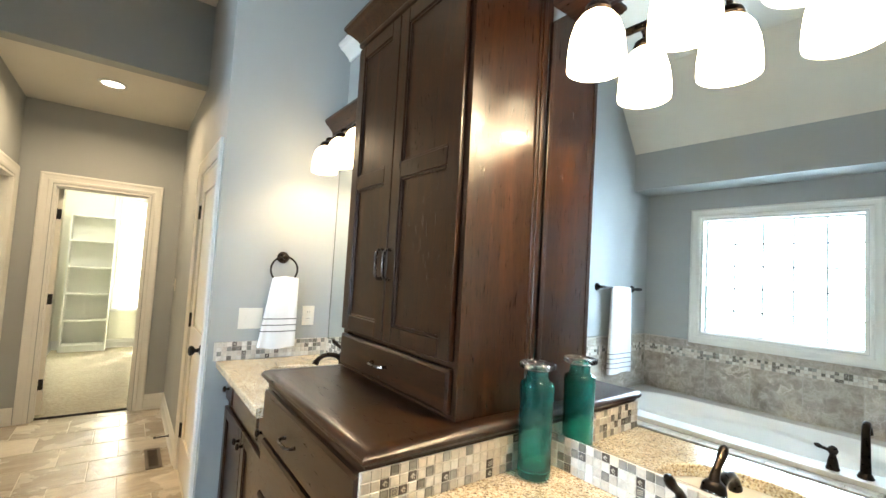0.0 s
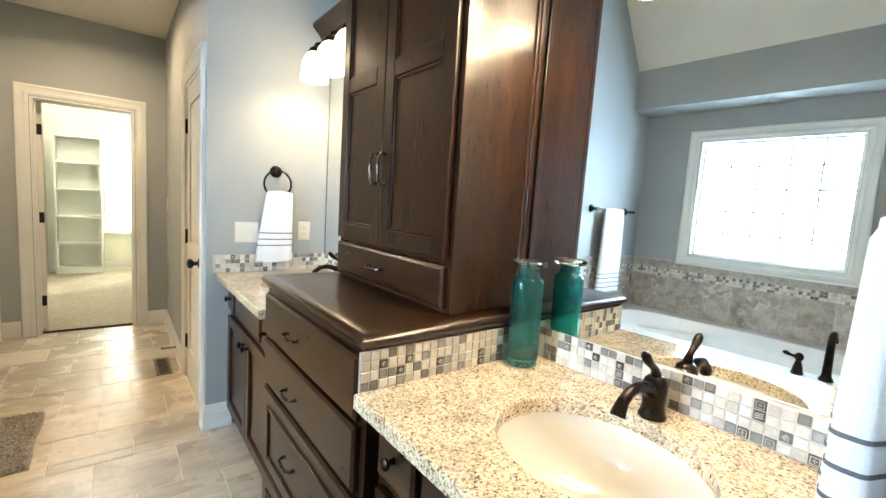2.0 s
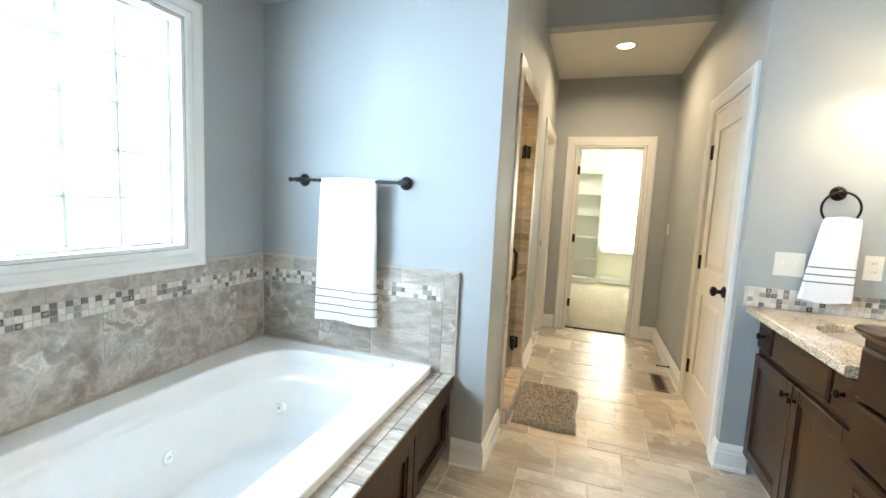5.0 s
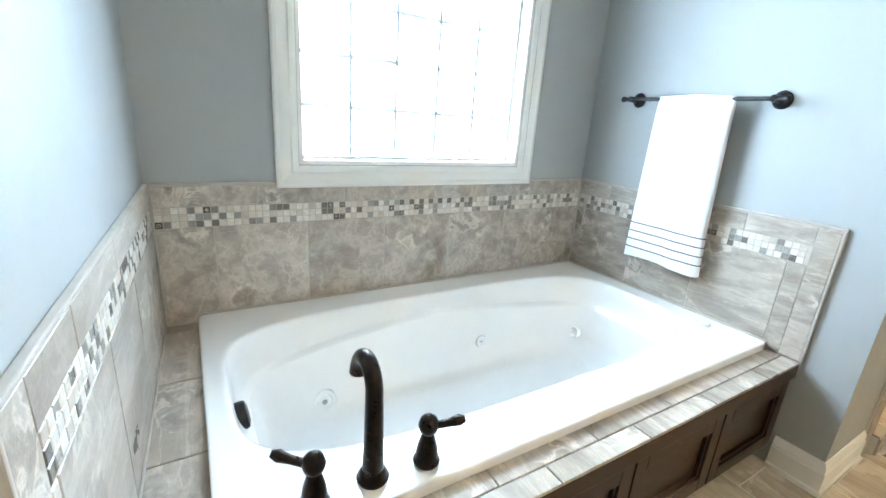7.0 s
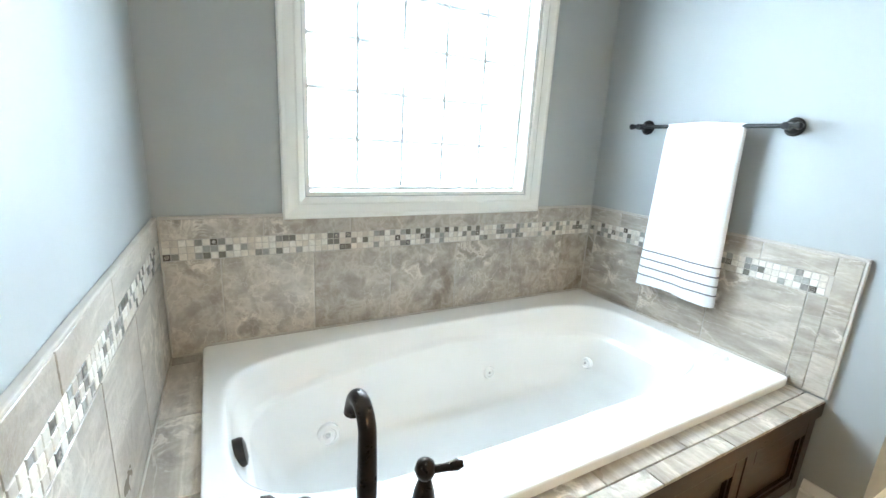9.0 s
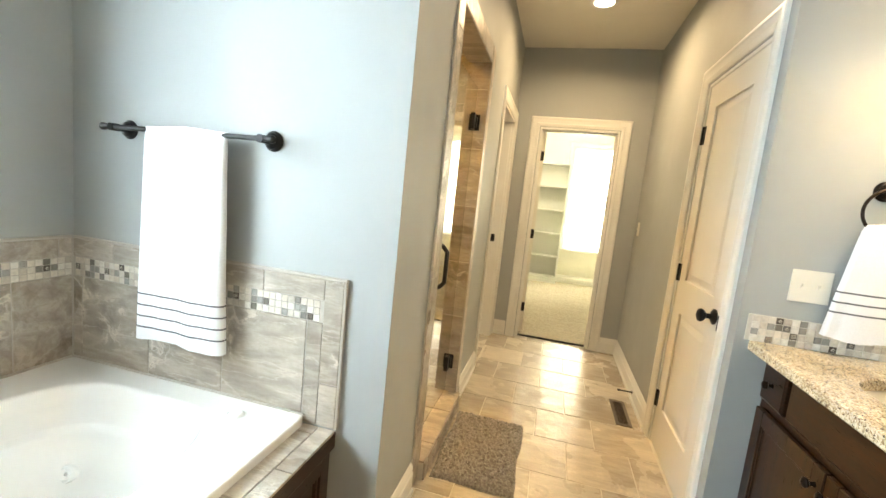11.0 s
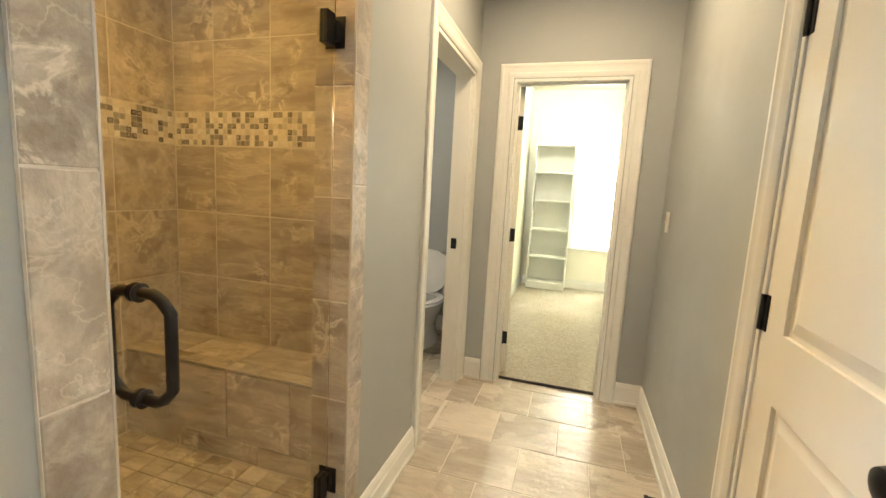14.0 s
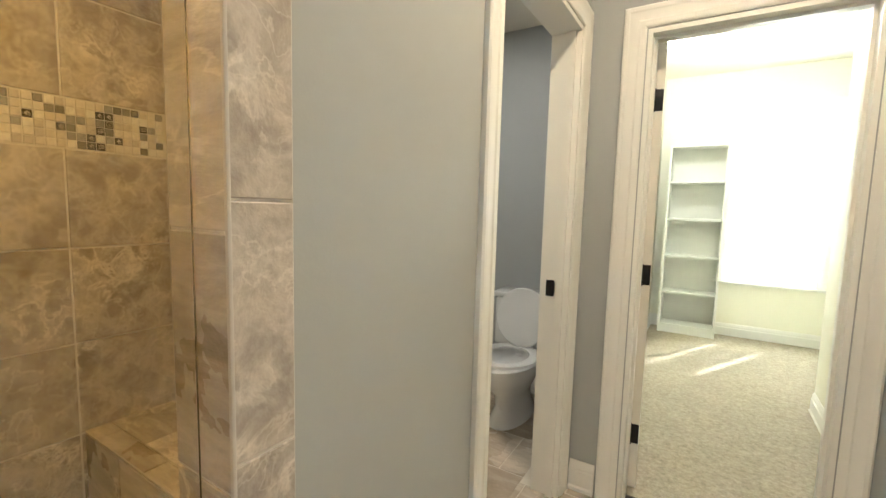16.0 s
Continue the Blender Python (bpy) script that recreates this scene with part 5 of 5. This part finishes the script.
# looped bath mat
rm = random.Random(4)
bm = bmesh.new()
nx, ny = 56, 88
mx0, mx1, my0, my1 = -0.585, -0.195, 3.085, 3.715
grid = []
for j in range(ny + 1):
    row = []
    for i in range(nx + 1):
        u, v = i / nx, j / ny
        e = min(1.0, min(u, 1 - u) * 22, min(v, 1 - v) * 34) ** 0.5
        h = 0.004 + e * (0.010 + 0.020 * rm.random())
        x = mx0 + (mx1 - mx0) * u + rm.uniform(-0.0028, 0.0028) + 0.006 * math.sin(9 * v + 1)
        y = my0 + (my1 - my0) * v + rm.uniform(-0.0028, 0.0028) + 0.006 * math.sin(7 * u)
        row.append(bm.verts.new((x, y, h)))
    grid.append(row)
for j in range(ny):
    for i in range(nx):
        bm.faces.new((grid[j][i], grid[j][i + 1], grid[j + 1][i + 1], grid[j + 1][i]))
rim = [grid[0][i] for i in range(nx + 1)] + [grid[j][nx] for j in range(1, ny + 1)] + [grid[ny][i] for i in range(nx - 1, -1, -1)] + [grid[j][0] for j in range(ny - 1, 0, -1)]
low = [bm.verts.new((v.co.x, v.co.y, 0.001)) for v in rim]
for k in range(len(rim)):
    j = (k + 1) % len(rim)
    bm.faces.new((rim[k], low[k], low[j], rim[j]))
mt = thing("bath_mat", (-0.39, 3.4, 0), "taupe looped chenille bath mat on the tiles", "mat")
part("mat_body", bm, SHAG, mt, smooth=70)


# ---- closet: bookcase, toilet beyond ----
bk = thing("bookcase", (-0.288, 8.73, 0.012), "empty white open bookcase with four shelves", "bookcase")
bx0, bx1, by0, by1 = -0.552, -0.024, 8.590, 8.846
for x in (bx0, bx1 - 0.02):
    part("side_panel", boxes((x, x + 0.02, by0, by1, 0.0125, 1.995), bevel=0.0012), WHITEP, bk)
part("back_panel", boxes((bx0 + 0.02, bx1 - 0.02, by1 - 0.008, by1 - 0.001, 0.03, 1.975)), WHITEP, bk)
for z in (0.085, 0.440, 0.828, 1.220, 1.607, 1.975):
    part("shelf", boxes((bx0 + 0.02, bx1 - 0.02, by0 + 0.004, by1 - 0.009, z, z + 0.02), bevel=0.001), WHITEP, bk)
part("plinth", boxes((bx0 + 0.02, bx1 - 0.02, by0 + 0.012, by0 + 0.028, 0.0125, 0.084)), WHITEP, bk)

fl = thing("ceiling_light", (-0.545, 7.60, 2.69), "flush dark-rimmed closet ceiling light, lit", "ceiling lamp")
bm = bmesh.new()
lathe(bm, [(0, 0), (0.108, 0), (0.112, -0.012), (0.108, -0.03), (0.098, -0.034), (0, -0.034)], (-0.545, 7.60, 2.749), 36)
part("rim", bm, BRONZE, fl, smooth=40)
bm = bmesh.new()
lathe(bm, [(0.097, -0.0345), (0.088, -0.055), (0.06, -0.075), (0, -0.085)], (-0.545, 7.60, 2.749), 36)
part("bowl", bm, CLOSETG, fl, "white glass bowl", 60)

to = thing("toilet", (-1.12, 5.95, 0), "white two-piece toilet with seat raised", "toilet")
tx = -1.12


def oval(bm, ax, ay, oy, z, n=36, back=1.0):
    out = []
    for k in range(n):
        a = 2 * math.pi * k / n
        s = math.sin(a)
        out.append(bm.verts.new((tx + ax * math.cos(a), oy + ay * s * (back if s > 0 else 1.0), z)))
    return out


def loft(bm, rings_, close=True):
    n = len(rings_[0])
    for a, b in zip(rings_, rings_[1:]):
        for k in range(n):
            bm.faces.new((a[k], a[(k + 1) % n], b[(k + 1) % n], b[k]))
    if close:
        bm.faces.new(rings_[0][::-1])
        bm.faces.new(rings_[-1])
    return bm


bm = bmesh.new()
loft(bm, [oval(bm, 0.115, 0.25, 5.93, 0.001), oval(bm, 0.110, 0.245, 5.93, 0.03), oval(bm, 0.085, 0.20, 5.94, 0.10), oval(bm, 0.095, 0.20, 5.92, 0.18), oval(bm, 0.15, 0.25, 5.86, 0.28), oval(bm, 0.182, 0.285, 5.83, 0.36), oval(bm, 0.188, 0.29, 5.83, 0.395),
          oval(bm, 0.180, 0.28, 5.83, 0.402), oval(bm, 0.135, 0.215, 5.81, 0.400), oval(bm, 0.125, 0.20, 5.81, 0.37), oval(bm, 0.10, 0.15, 5.82, 0.28), oval(bm, 0.05, 0.07, 5.84, 0.23)])
part("bowl", bm, PORC, to, smooth=50)
part("tank", box(bmesh.new(), tx - 0.225, tx + 0.225, 6.09, 6.285, 0.37, 0.700, 0.025, 4), PORC, to, smooth=40)
part("tank_lid", box(bmesh.new(), tx - 0.237, tx + 0.237, 6.075, 6.292, 0.701, 0.738, 0.012, 3), PORC, to, smooth=40)
part("shelf", box(bmesh.new(), tx - 0.13, tx + 0.13, 6.0, 6.28, 0.30, 0.3705, 0.015, 2), PORC, to, smooth=40)
bm = bmesh.new()
loft(bm, [oval(bm, 0.188, 0.235, 5.82, 0.404), oval(bm, 0.186, 0.233, 5.82, 0.418), oval(bm, 0.125, 0.17, 5.81, 0.418), oval(bm, 0.125, 0.17, 5.81, 0.404)], False)
part("seat", bm, PORC, to, smooth=40)
bm = bmesh.new()


def upright(ax, az, y, zc):
    return [bm.verts.new((tx + ax * math.cos(2 * math.pi * k / 36), y + 0.05 * (0.5 + 0.5 * math.sin(2 * math.pi * k / 36)), zc + az * math.sin(2 * math.pi * k / 36))) for k in range(36)]


loft(bm, [upright(0.180, 0.185, 6.01, 0.600), upright(0.182, 0.188, 6.004, 0.600), upright(0.175, 0.18, 5.996, 0.600), upright(0.05, 0.06, 5.994, 0.600)])
part("raised_lid", bm, PORC, to, smooth=40)
for dx in (-0.07, 0.07):
    part("seat_hinge", boxes((tx + dx - 0.012, tx + dx + 0.012, 6.02, 6.06, 0.40, 0.432), bevel=0.004), CHROME, to, "chrome seat hinge")
part("flush_lever", tube(bmesh.new(), [(tx - 0.17, 6.089, 0.64), (tx - 0.17, 6.075, 0.64), (tx - 0.10, 6.07, 0.632)], [0.010, 0.007, 0.006], 10), CHROME, to, "chrome flush lever", 40)

# ---- shower ----
sb = solid("shower_bench", boxes((-2.0, -0.76, 4.062, 4.36, 0.0, 0.444)), GROUTL, "tiled shower bench seat", "bench")
cb = solid("shower_curb", boxes((-0.785, -0.605, 3.045, 3.79, 0.0, 0.085)), GROUTL, "tiled shower curb", "curb")
sd = thing("shower_door", (-0.70, 3.42, 0.1), "frameless clear glass shower door with black hardware", "door")
pg = part("glass", boxes((-0.7045, -0.6955, 3.058, 3.776, 0.108, 1.93), bevel=0.0012), SHOWERG, sd, "clear glass panel")
pg.visible_shadow = False
for z in (0.290, 1.735):
    h = part("hinge", boxes((-0.716, -0.684, 3.715, 3.757, z - 0.045, z + 0.045), (-0.722, -0.678, 3.757, 3.779, z - 0.028, z + 0.028), bevel=0.003), BLACKM, sd, "black glass hinge")
    part("wall_plate", boxes((-0.735, -0.665, 3.7765, 3.7845, z - 0.045, z + 0.045), bevel=0.002), BLACKM, h)
for s in (-1, 1):
    x = -0.70 + s * 0.0055
    o = x + s * 0.072
    pts = [(x, 3.15, 0.880), (x + s * 0.035, 3.15, 0.880), (x + s * 0.053, 3.15, 0.889), (o, 3.15, 0.910), (o, 3.15, 0.980), (o, 3.15, 1.050), (x + s * 0.053, 3.15, 1.071), (x + s * 0.035, 3.15, 1.080), (x, 3.15, 1.080)]
    bm = tube(bmesh.new(), pts, 0.0105, 14)
    for z in (0.880, 1.080):
        lathe(bm, [(0, 0), (0.017, 0), (0.018, 0.004), (0.014, 0.008), (0, 0.008)], (x, 3.15, z), 20, Vector((s, 0, 0)).to_track_quat("Z", "Y").to_matrix())
    part("handle", bm, BLACKM, sd, "black loop pull handle", 50)

# ---- mosaic sheets ----
def chip(kind_):
    """A small square piece facing +z: plain stone, dished glass, or dark with a pale pressed figure."""
    bm = bmesh.new()
    a = 0.0111
    lo = [bm.verts.new((x, y, -0.006)) for x, y in ((-a, -a), (a, -a), (a, a), (-a, a))]
    steps = [(a, -0.0012), (a - 0.0012, 0.0)]
    if kind_ == 1:
        steps += [(0.0090, 0.0), (0.0074, -0.0012)]
    prev = lo
    for s, z in steps:
        cur = [bm.verts.new((x * s, y * s, z)) for x, y in ((-1, -1), (1, -1), (1, 1), (-1, 1))]
        for i in range(4):
            bm.faces.new((prev[i], prev[(i + 1) % 4], cur[(i + 1) % 4], cur[i]))
        prev = cur
    bm.faces.new(prev)
    bmesh.ops.recalc_face_normals(bm, faces=bm.faces[:])
    base = len(bm.faces)
    shapes = []
    if kind_ == 2:
        shapes = [((0.0074, 0.0), (0.0016, 0.0), (0, 0.0016), (0, 0.0074)), ((-0.0074, 0.0), (-0.0016, 0), (0, -0.0016), (0, -0.0074)),
                  ((-0.0016, 0.0), (-0.0074, 0), (0, 0.0074), (0, 0.0016))[::-1], ((0.0022, -0.001), (0.0062, -0.0062), (0.004, -0.0076), (0.001, -0.0022))[::-1]]
    if kind_ == 3:
        for q in range(4):
            co, si = math.cos(q * math.pi / 2), math.sin(q * math.pi / 2)
            for pts in (((-0.0082, -0.0082), (0.0082, -0.0082), (0.0064, -0.0064), (-0.0064, -0.0064)), ((0.0, -0.0046), (0.0014, -0.0024), (0.0, -0.0008), (-0.0014, -0.0024))):
                shapes.append([(x * co - y * si, x * si + y * co) for x, y in pts])
    if kind_ == 4:
        for d in (-0.0062, -0.0016, 0.0030):
            shapes.append([(-0.0080, d), (0.0080, d + 0.0030), (0.0080, d + 0.0052), (-0.0080, d + 0.0022)])
    for pts in shapes:
        bm.faces.new([bm.verts.new((x, y, 0.0005)) for x, y in pts])
    me = finish("mosaic_piece", bm, MOSAIC if kind_ == 0 else MOSAIC_GLASS if kind_ == 1 else MOSAIC_METAL)
    if shapes:
        me.materials.append(MOSAIC_FIGURE)
        for f_ in list(me.polygons)[base:]:
            f_.material_index = 1
    return me


CHIPS = [chip(k) for k in range(5)]
rmo = random.Random(21)


def mosaic(parent, m, u0, u1, v0, rows, pitch=0.0247):
    n = int((u1 - u0) / pitch + 0.01)
    off = (u1 - u0 - n * pitch) / 2
    sc = Matrix.Diagonal((pitch / 0.0247, pitch / 0.0247, 1, 1))
    for i in range(n):
        for j in range(rows):
            r = rmo.random()
            piece("mosaic_piece", CHIPS[2 if r < 0.045 else 3 if r < 0.085 else 4 if r < 0.115 else 1 if r < 0.34 else 0], parent, m @ Matrix.Translation((u0 + off + (i + 0.5) * pitch, v0 + (j + 0.5) * pitch, 0)) @ sc)


def sheet(name, b, label):
    return solid(name, boxes(b), GROUTL, label, "backsplash")


s1 = sheet("backsplash_tower_side", (0.590, 1.181, 1.3582, 1.3615, 0.8905, 0.987), "mosaic backsplash on the drawer cabinet's side")
mosaic(s1, plane((0, 1.3555, 0), (1, 0, 0), (0, 0, 1)), 0.590, 1.181, 0.8895, 4, 0.0245)
s2 = sheet("backsplash_near", (1.185, 1.2145, 0.5265, 1.355, 0.8905, 0.985), "mosaic backsplash under the near mirror")
mosaic(s2, plane((1.1818, 0, 0), (0, -1, 0), (0, 0, 1)), -1.355, -0.5265, 0.8915, 4, 0.0234)
s3 = sheet("backsplash_far", (1.185, 1.2145, 2.20, 3.070, 0.8905, 0.985), "mosaic backsplash under the far mirror")
mosaic(s3, plane((1.1818, 0, 0), (0, -1, 0), (0, 0, 1)), -3.070, -2.20, 0.8915, 4, 0.0234)
s4 = sheet("backsplash_ring_wall", (0.560, 1.184, 3.0725, 3.0795, 0.8905, 0.990), "mosaic backsplash on the towel ring wall")
mosaic(s4, plane((0, 3.0695, 0), (1, 0, 0), (0, 0, 1)), 0.560, 1.182, 0.8905, 4, 0.0249)
s5 = sheet("backsplash_near_wall", (0.585, 1.184, 0.5255, 0.5325, 0.8905, 0.990), "mosaic backsplash on the near wall")
mosaic(s5, plane((0, 0.5355, 0), (-1, 0, 0), (0, 0, 1)), -1.182, -0.585, 0.8905, 4, 0.0249)

# ---- wall tiles round the tub ----
BZ0, BZ1, WZ = 0.842, 0.916, 0.990
w1 = solid("wainscot_window", boxes((-1.9995, -1.9895, 0.480, 2.540, 0.47, WZ)), GROUTM, "grey stone tile wainscot below the bath window", "tile wall")
m1 = plane((-1.987, 0, 0), (0, 1, 0), (0, 0, 1))
course(w1, m1, 0.480, 2.540, 0.478, BZ0, 0.335, 0.663, STONE, sz=0.006)
course(w1, m1, 0.480, 2.540, BZ1, WZ, 0.335, 0.480, STONE, sz=0.006)
mosaic(w1, plane((-1.9878, 0, 0), (0, 1, 0), (0, 0, 1)), 0.480, 2.540, BZ0, 3)
w2 = solid("wainscot_foot", boxes((-1.986, -0.806, 2.5395, 2.5495, 0.476, WZ)), GROUTM, "grey stone tile wainscot with a stone border", "tile wall")
m2 = plane((0, 2.537, 0), (1, 0, 0), (0, 0, 1))
course(w2, m2, -1.986, -0.876, 0.478, BZ0, 0.335, -1.94, STONE, sz=0.006)
course(w2, m2, -1.986, -0.876, BZ1, WZ, 0.335, -1.78, STONE, sz=0.006)
course(w2, m2, -0.876, -0.806, 0.478, 0.63, 0.07, -0.876, STONE, joint=0.0022, sz=0.006)
course(w2, m2, -0.876, -0.806, 0.63, WZ, 0.07, -0.876, STONE, joint=0.0022, sz=0.006)
mosaic(w2, plane((0, 2.5378, 0), (1, 0, 0), (0, 0, 1)), -1.986, -0.878, BZ0, 3)
w3 = solid("wainscot_head", boxes((-1.986, -0.746, 0.4665, 0.4765, 0.476, WZ)), GROUTM, "grey stone tile wainscot at the tub's head", "tile wall")
m3 = plane((0, 0.479, 0), (-1, 0, 0), (0, 0, 1))
course(w3, m3, 0.816, 1.986, 0.478, BZ0, 0.335, 0.84, STONE, sz=0.006)
course(w3, m3, 0.816, 1.986, BZ1, WZ, 0.335, 1.0, STONE, sz=0.006)
course(w3, m3, 0.746, 0.816, 0.478, 0.63, 0.07, 0.746, STONE, joint=0.0022, sz=0.006)
course(w3, m3, 0.746, 0.816, 0.63, WZ, 0.07, 0.746, STONE, joint=0.0022, sz=0.006)
mosaic(w3, plane((0, 0.4782, 0), (-1, 0, 0), (0, 0, 1)), 0.818, 1.986, BZ0, 3)
EDGE = simple("pale_tile_edge", (0.42, 0.38, 0.33), (0.50, 0.46, 0.40), 12, 0.4)
solid("trim_wainscot", boxes((-1.999, -1.986, 0.482, 2.538, WZ + 0.0005, WZ + 0.010), (-1.985, -0.796, 2.536, 2.549, WZ + 0.0005, WZ + 0.010), (-0.8055, -0.796, 2.536, 2.549, 0.477, WZ), bevel=0.003),
      EDGE, "pale rounded edge strip of the wainscot tiles", "tile trim")
hd = solid("trim_wainscot_head", boxes((-1.985, -0.736, 0.467, 0.481, WZ + 0.0005, WZ + 0.010), (-0.7455, -0.736, 0.467, 0.481, 0.477, WZ), (-1.978, -0.747, 0.4792, 0.4852, 0.4755, 0.483), bevel=0.0025), EDGE, "pale rounded edge strip beside the tub's head", "tile trim")
hd.matrix_basis = SKEW
w3.matrix_basis = SKEW
solid("trim_tub_caulk", boxes((-1.986, -1.975, 0.60, 2.536, RZ - 0.004, RZ + 0.006), (-1.975, -0.92, 2.528, 2.5365, RZ - 0.004, RZ + 0.006), (-1.987, -1.981, 2.531, 2.537, RZ + 0.007, WZ), (-1.987, -1.980, 0.4795, 0.486, DZ + 0.001, WZ), bevel=0.002), EDGE, "caulk bead between tub and tile", "caulk")
md_ = plane((0, 0, DZ), (1, 0, 0), (0, 1, 0))
course(deck, plane((0, 0, DZ), (0, 1, 0), (-1, 0, 0)), 0.450, 2.536, 0.800, 0.862, 0.335, 0.62, STONE)
course(deck, plane((0, 0, DZ), (0, 1, 0), (-1, 0, 0)), 0.450, 2.536, 0.862, 0.935, 0.335, 0.48, STONE)
course(deck, md_, -1.985, -0.935, 0.450, 0.590, 0.335, -1.93, STONE)

# ---- shower tiles ----
sw = bpy.data.objects["wall_shower"]
ml = plane((-2.0, 0, 0), (0, 1, 0), (0, 0, 1))
mb = plane((0, 4.36, 0), (1, 0, 0), (0, 0, 1))
mn = plane((0, 2.687, 0), (-1, 0, 0), (0, 0, 1))
levels = [(0.02, 0.115), (0.115, 0.445), (0.445, 0.778), (0.778, 1.115), (1.115, 1.452), (1.620, 1.960), (1.960, 2.295), (2.295, 2.398)]
for i, (z0, z1) in enumerate(levels):
    course(sw, ml, 2.69, 4.358, z0, z1, 0.335, 4.04, STONE, joint=0.006)
    course(sw, mb, -1.998, -0.762, z0, z1, 0.335, -1.745, STONE, joint=0.006)
    course(sw, mn, 0.762, 1.998, z0, z1, 0.335, 1.07, STONE, joint=0.006)
mosaic(sw, plane((-2.0005, 0, 0), (0, 1, 0), (0, 0, 1)), 3.06, 4.358, 1.455, 6, 0.0272)
b2 = solid("mosaic_band_shower", boxes((-1.998, -0.762, 4.3622, 4.3628, 1.452, 1.620)), GROUTL, "mosaic band across the shower wall", "tile wall")
mosaic(b2, plane((0, 4.3602, 0), (1, 0, 0), (0, 0, 1)), -1.998, -0.762, 1.455, 6, 0.0272)
course(sb, plane((0, 0, 0.455), (1, 0, 0), (0, 1, 0)), -1.998, -0.762, 4.050, 4.13, 0.335, -1.90, STONE)
course(sb, plane((0, 0, 0.455), (1, 0, 0), (0, 1, 0)), -1.998, -0.762, 4.13, 4.356, 0.335, -2.07, STONE)
for z0, z1, sh in ((0.02, 0.115, -1.9), (0.115, 0.442, -1.73)):
    course(sb, plane((0, 4.052, 0), (1, 0, 0), (0, 0, 1)), -1.998, -0.762, z0, z1, 0.335, sh, STONE)
sf = solid("floor_shower", boxes((-2.0, -0.76, 2.69, 4.06, -0.004, 0.012)), GROUTL, "small stone tiles on the shower floor", "floor")
for k in range(13):
    course(sf, plane((0, 0, 0.02), (1, 0, 0), (0, 1, 0)), -1.995, -0.79, 2.69 + k * 0.105, 2.69 + (k + 1) * 0.105, 0.105, -1.995, STONE, sz=0.008)
hl = bpy.data.objects["wall_hall_left"]
for a, b, u in ((2.957, 3.054, 0), (3.781, 3.876, 0)):
    for k in range(7):
        course(hl, plane((-0.629, 0, 0), (0, 1, 0), (0, 0, 1)), a, b, (0.002 if k == 0 else k * 0.335 - 0.05), min(2.165, (k + 1) * 0.335 - 0.05), b - a, a, STONE)
course(hl, plane((-0.629, 0, 0), (0, 1, 0), (0, 0, 1)), 3.054, 3.781, 2.072, 2.165, 0.335, 3.1, STONE)
for k in range(7):
    z0, z1 = (0.088 if k == 0 else k * 0.335 - 0.09), min(2.07, (k + 1) * 0.335 - 0.09)
    course(hl, plane((0, 3.7805, 0), (1, 0, 0), (0, 0, 1)), -0.772, -0.631, z0, z1, 0.142, -0.772, STONE)
    course(hl, plane((0, 3.0545, 0), (-1, 0, 0), (0, 0, 1)), 0.631, 0.772, z0, z1, 0.142, 0.63, STONE)
course(hl, plane((0, 0, 2.0705), (0, 1, 0), (1, 0, 0)), 3.046, 3.789, -0.772, -0.63, 0.335, 3.2, STONE)
course(cb, plane((0, 0, 0.095), (0, 1, 0), (-1, 0, 0)), 3.046, 3.789, 0.600, 0.795, 0.335, 3.2, STONE)
course(cb, plane((-0.596, 0, 0), (0, 1, 0), (0, 0, 1)), 3.046, 3.789, 0.002, 0.086, 0.335, 3.1, STONE)

# pale colour stands in for the lit bench top against its front
solid("trim_bench", boxes((-1.996, -0.764, 4.0492, 4.0545, 0.4500, 0.4562), bevel=0.0018), EDGE, "pale strip painting the lit front edge of the shower bench", "tile trim")
solid("trim_shower_grout", boxes((-0.6385, -0.6312, 2.958, 3.050, 0.004, 2.16), (-0.6385, -0.6312, 3.785, 3.875, 0.004, 2.16), (-0.6385, -0.6312, 3.056, 3.779, 2.076, 2.16), (-0.770, -0.640, 3.7828, 3.7895, 0.09, 2.064), (-0.770, -0.640, 3.0455, 3.0522, 0.09, 2.064)), GROUTL, "pale grout bed of the shower opening tiles", "tile trim")
# pale strips added over the dark corner seams to read as lit edges
for y0, y1 in ((3.0505, 3.0562), (3.7790, 3.7846)):
    solid("trim_shower_opening", boxes((-0.6345, -0.6274, y0, y1, 0.09, 2.066), bevel=0.0018), EDGE, "pale strip added along the lit corner of the shower opening", "tile trim")

# ---- floor tiles ----
fl_ = bpy.data.objects["floor"]
P = 0.338
for x0, x1, y0, y1 in ((-0.86, 0.72, 0.2, 2.549), (-0.638, 0.72, 2.549, 3.079), (-0.638, 0.528, 3.079, 5.468), (-1.995, -0.822, 4.50, 6.295), (-0.822, -0.638, 4.53, 5.31)):
    for n in range(-5, 16):
        b = 5.018 - P * n
        a = b - P
        lo, hi = max(a, y0), min(b, y1)
        if hi - lo < 0.02:
            continue
        shift = -0.128 if n % 2 else -0.286
        course(fl_, plane((0, 0, 0), (1, 0, 0), (0, 1, 0)), x0, x1, lo - (0.002 if lo > a else 0), hi + (0.002 if hi < b else 0), 0.332, shift, FLOORT, joint=0.005, sz=0.006)
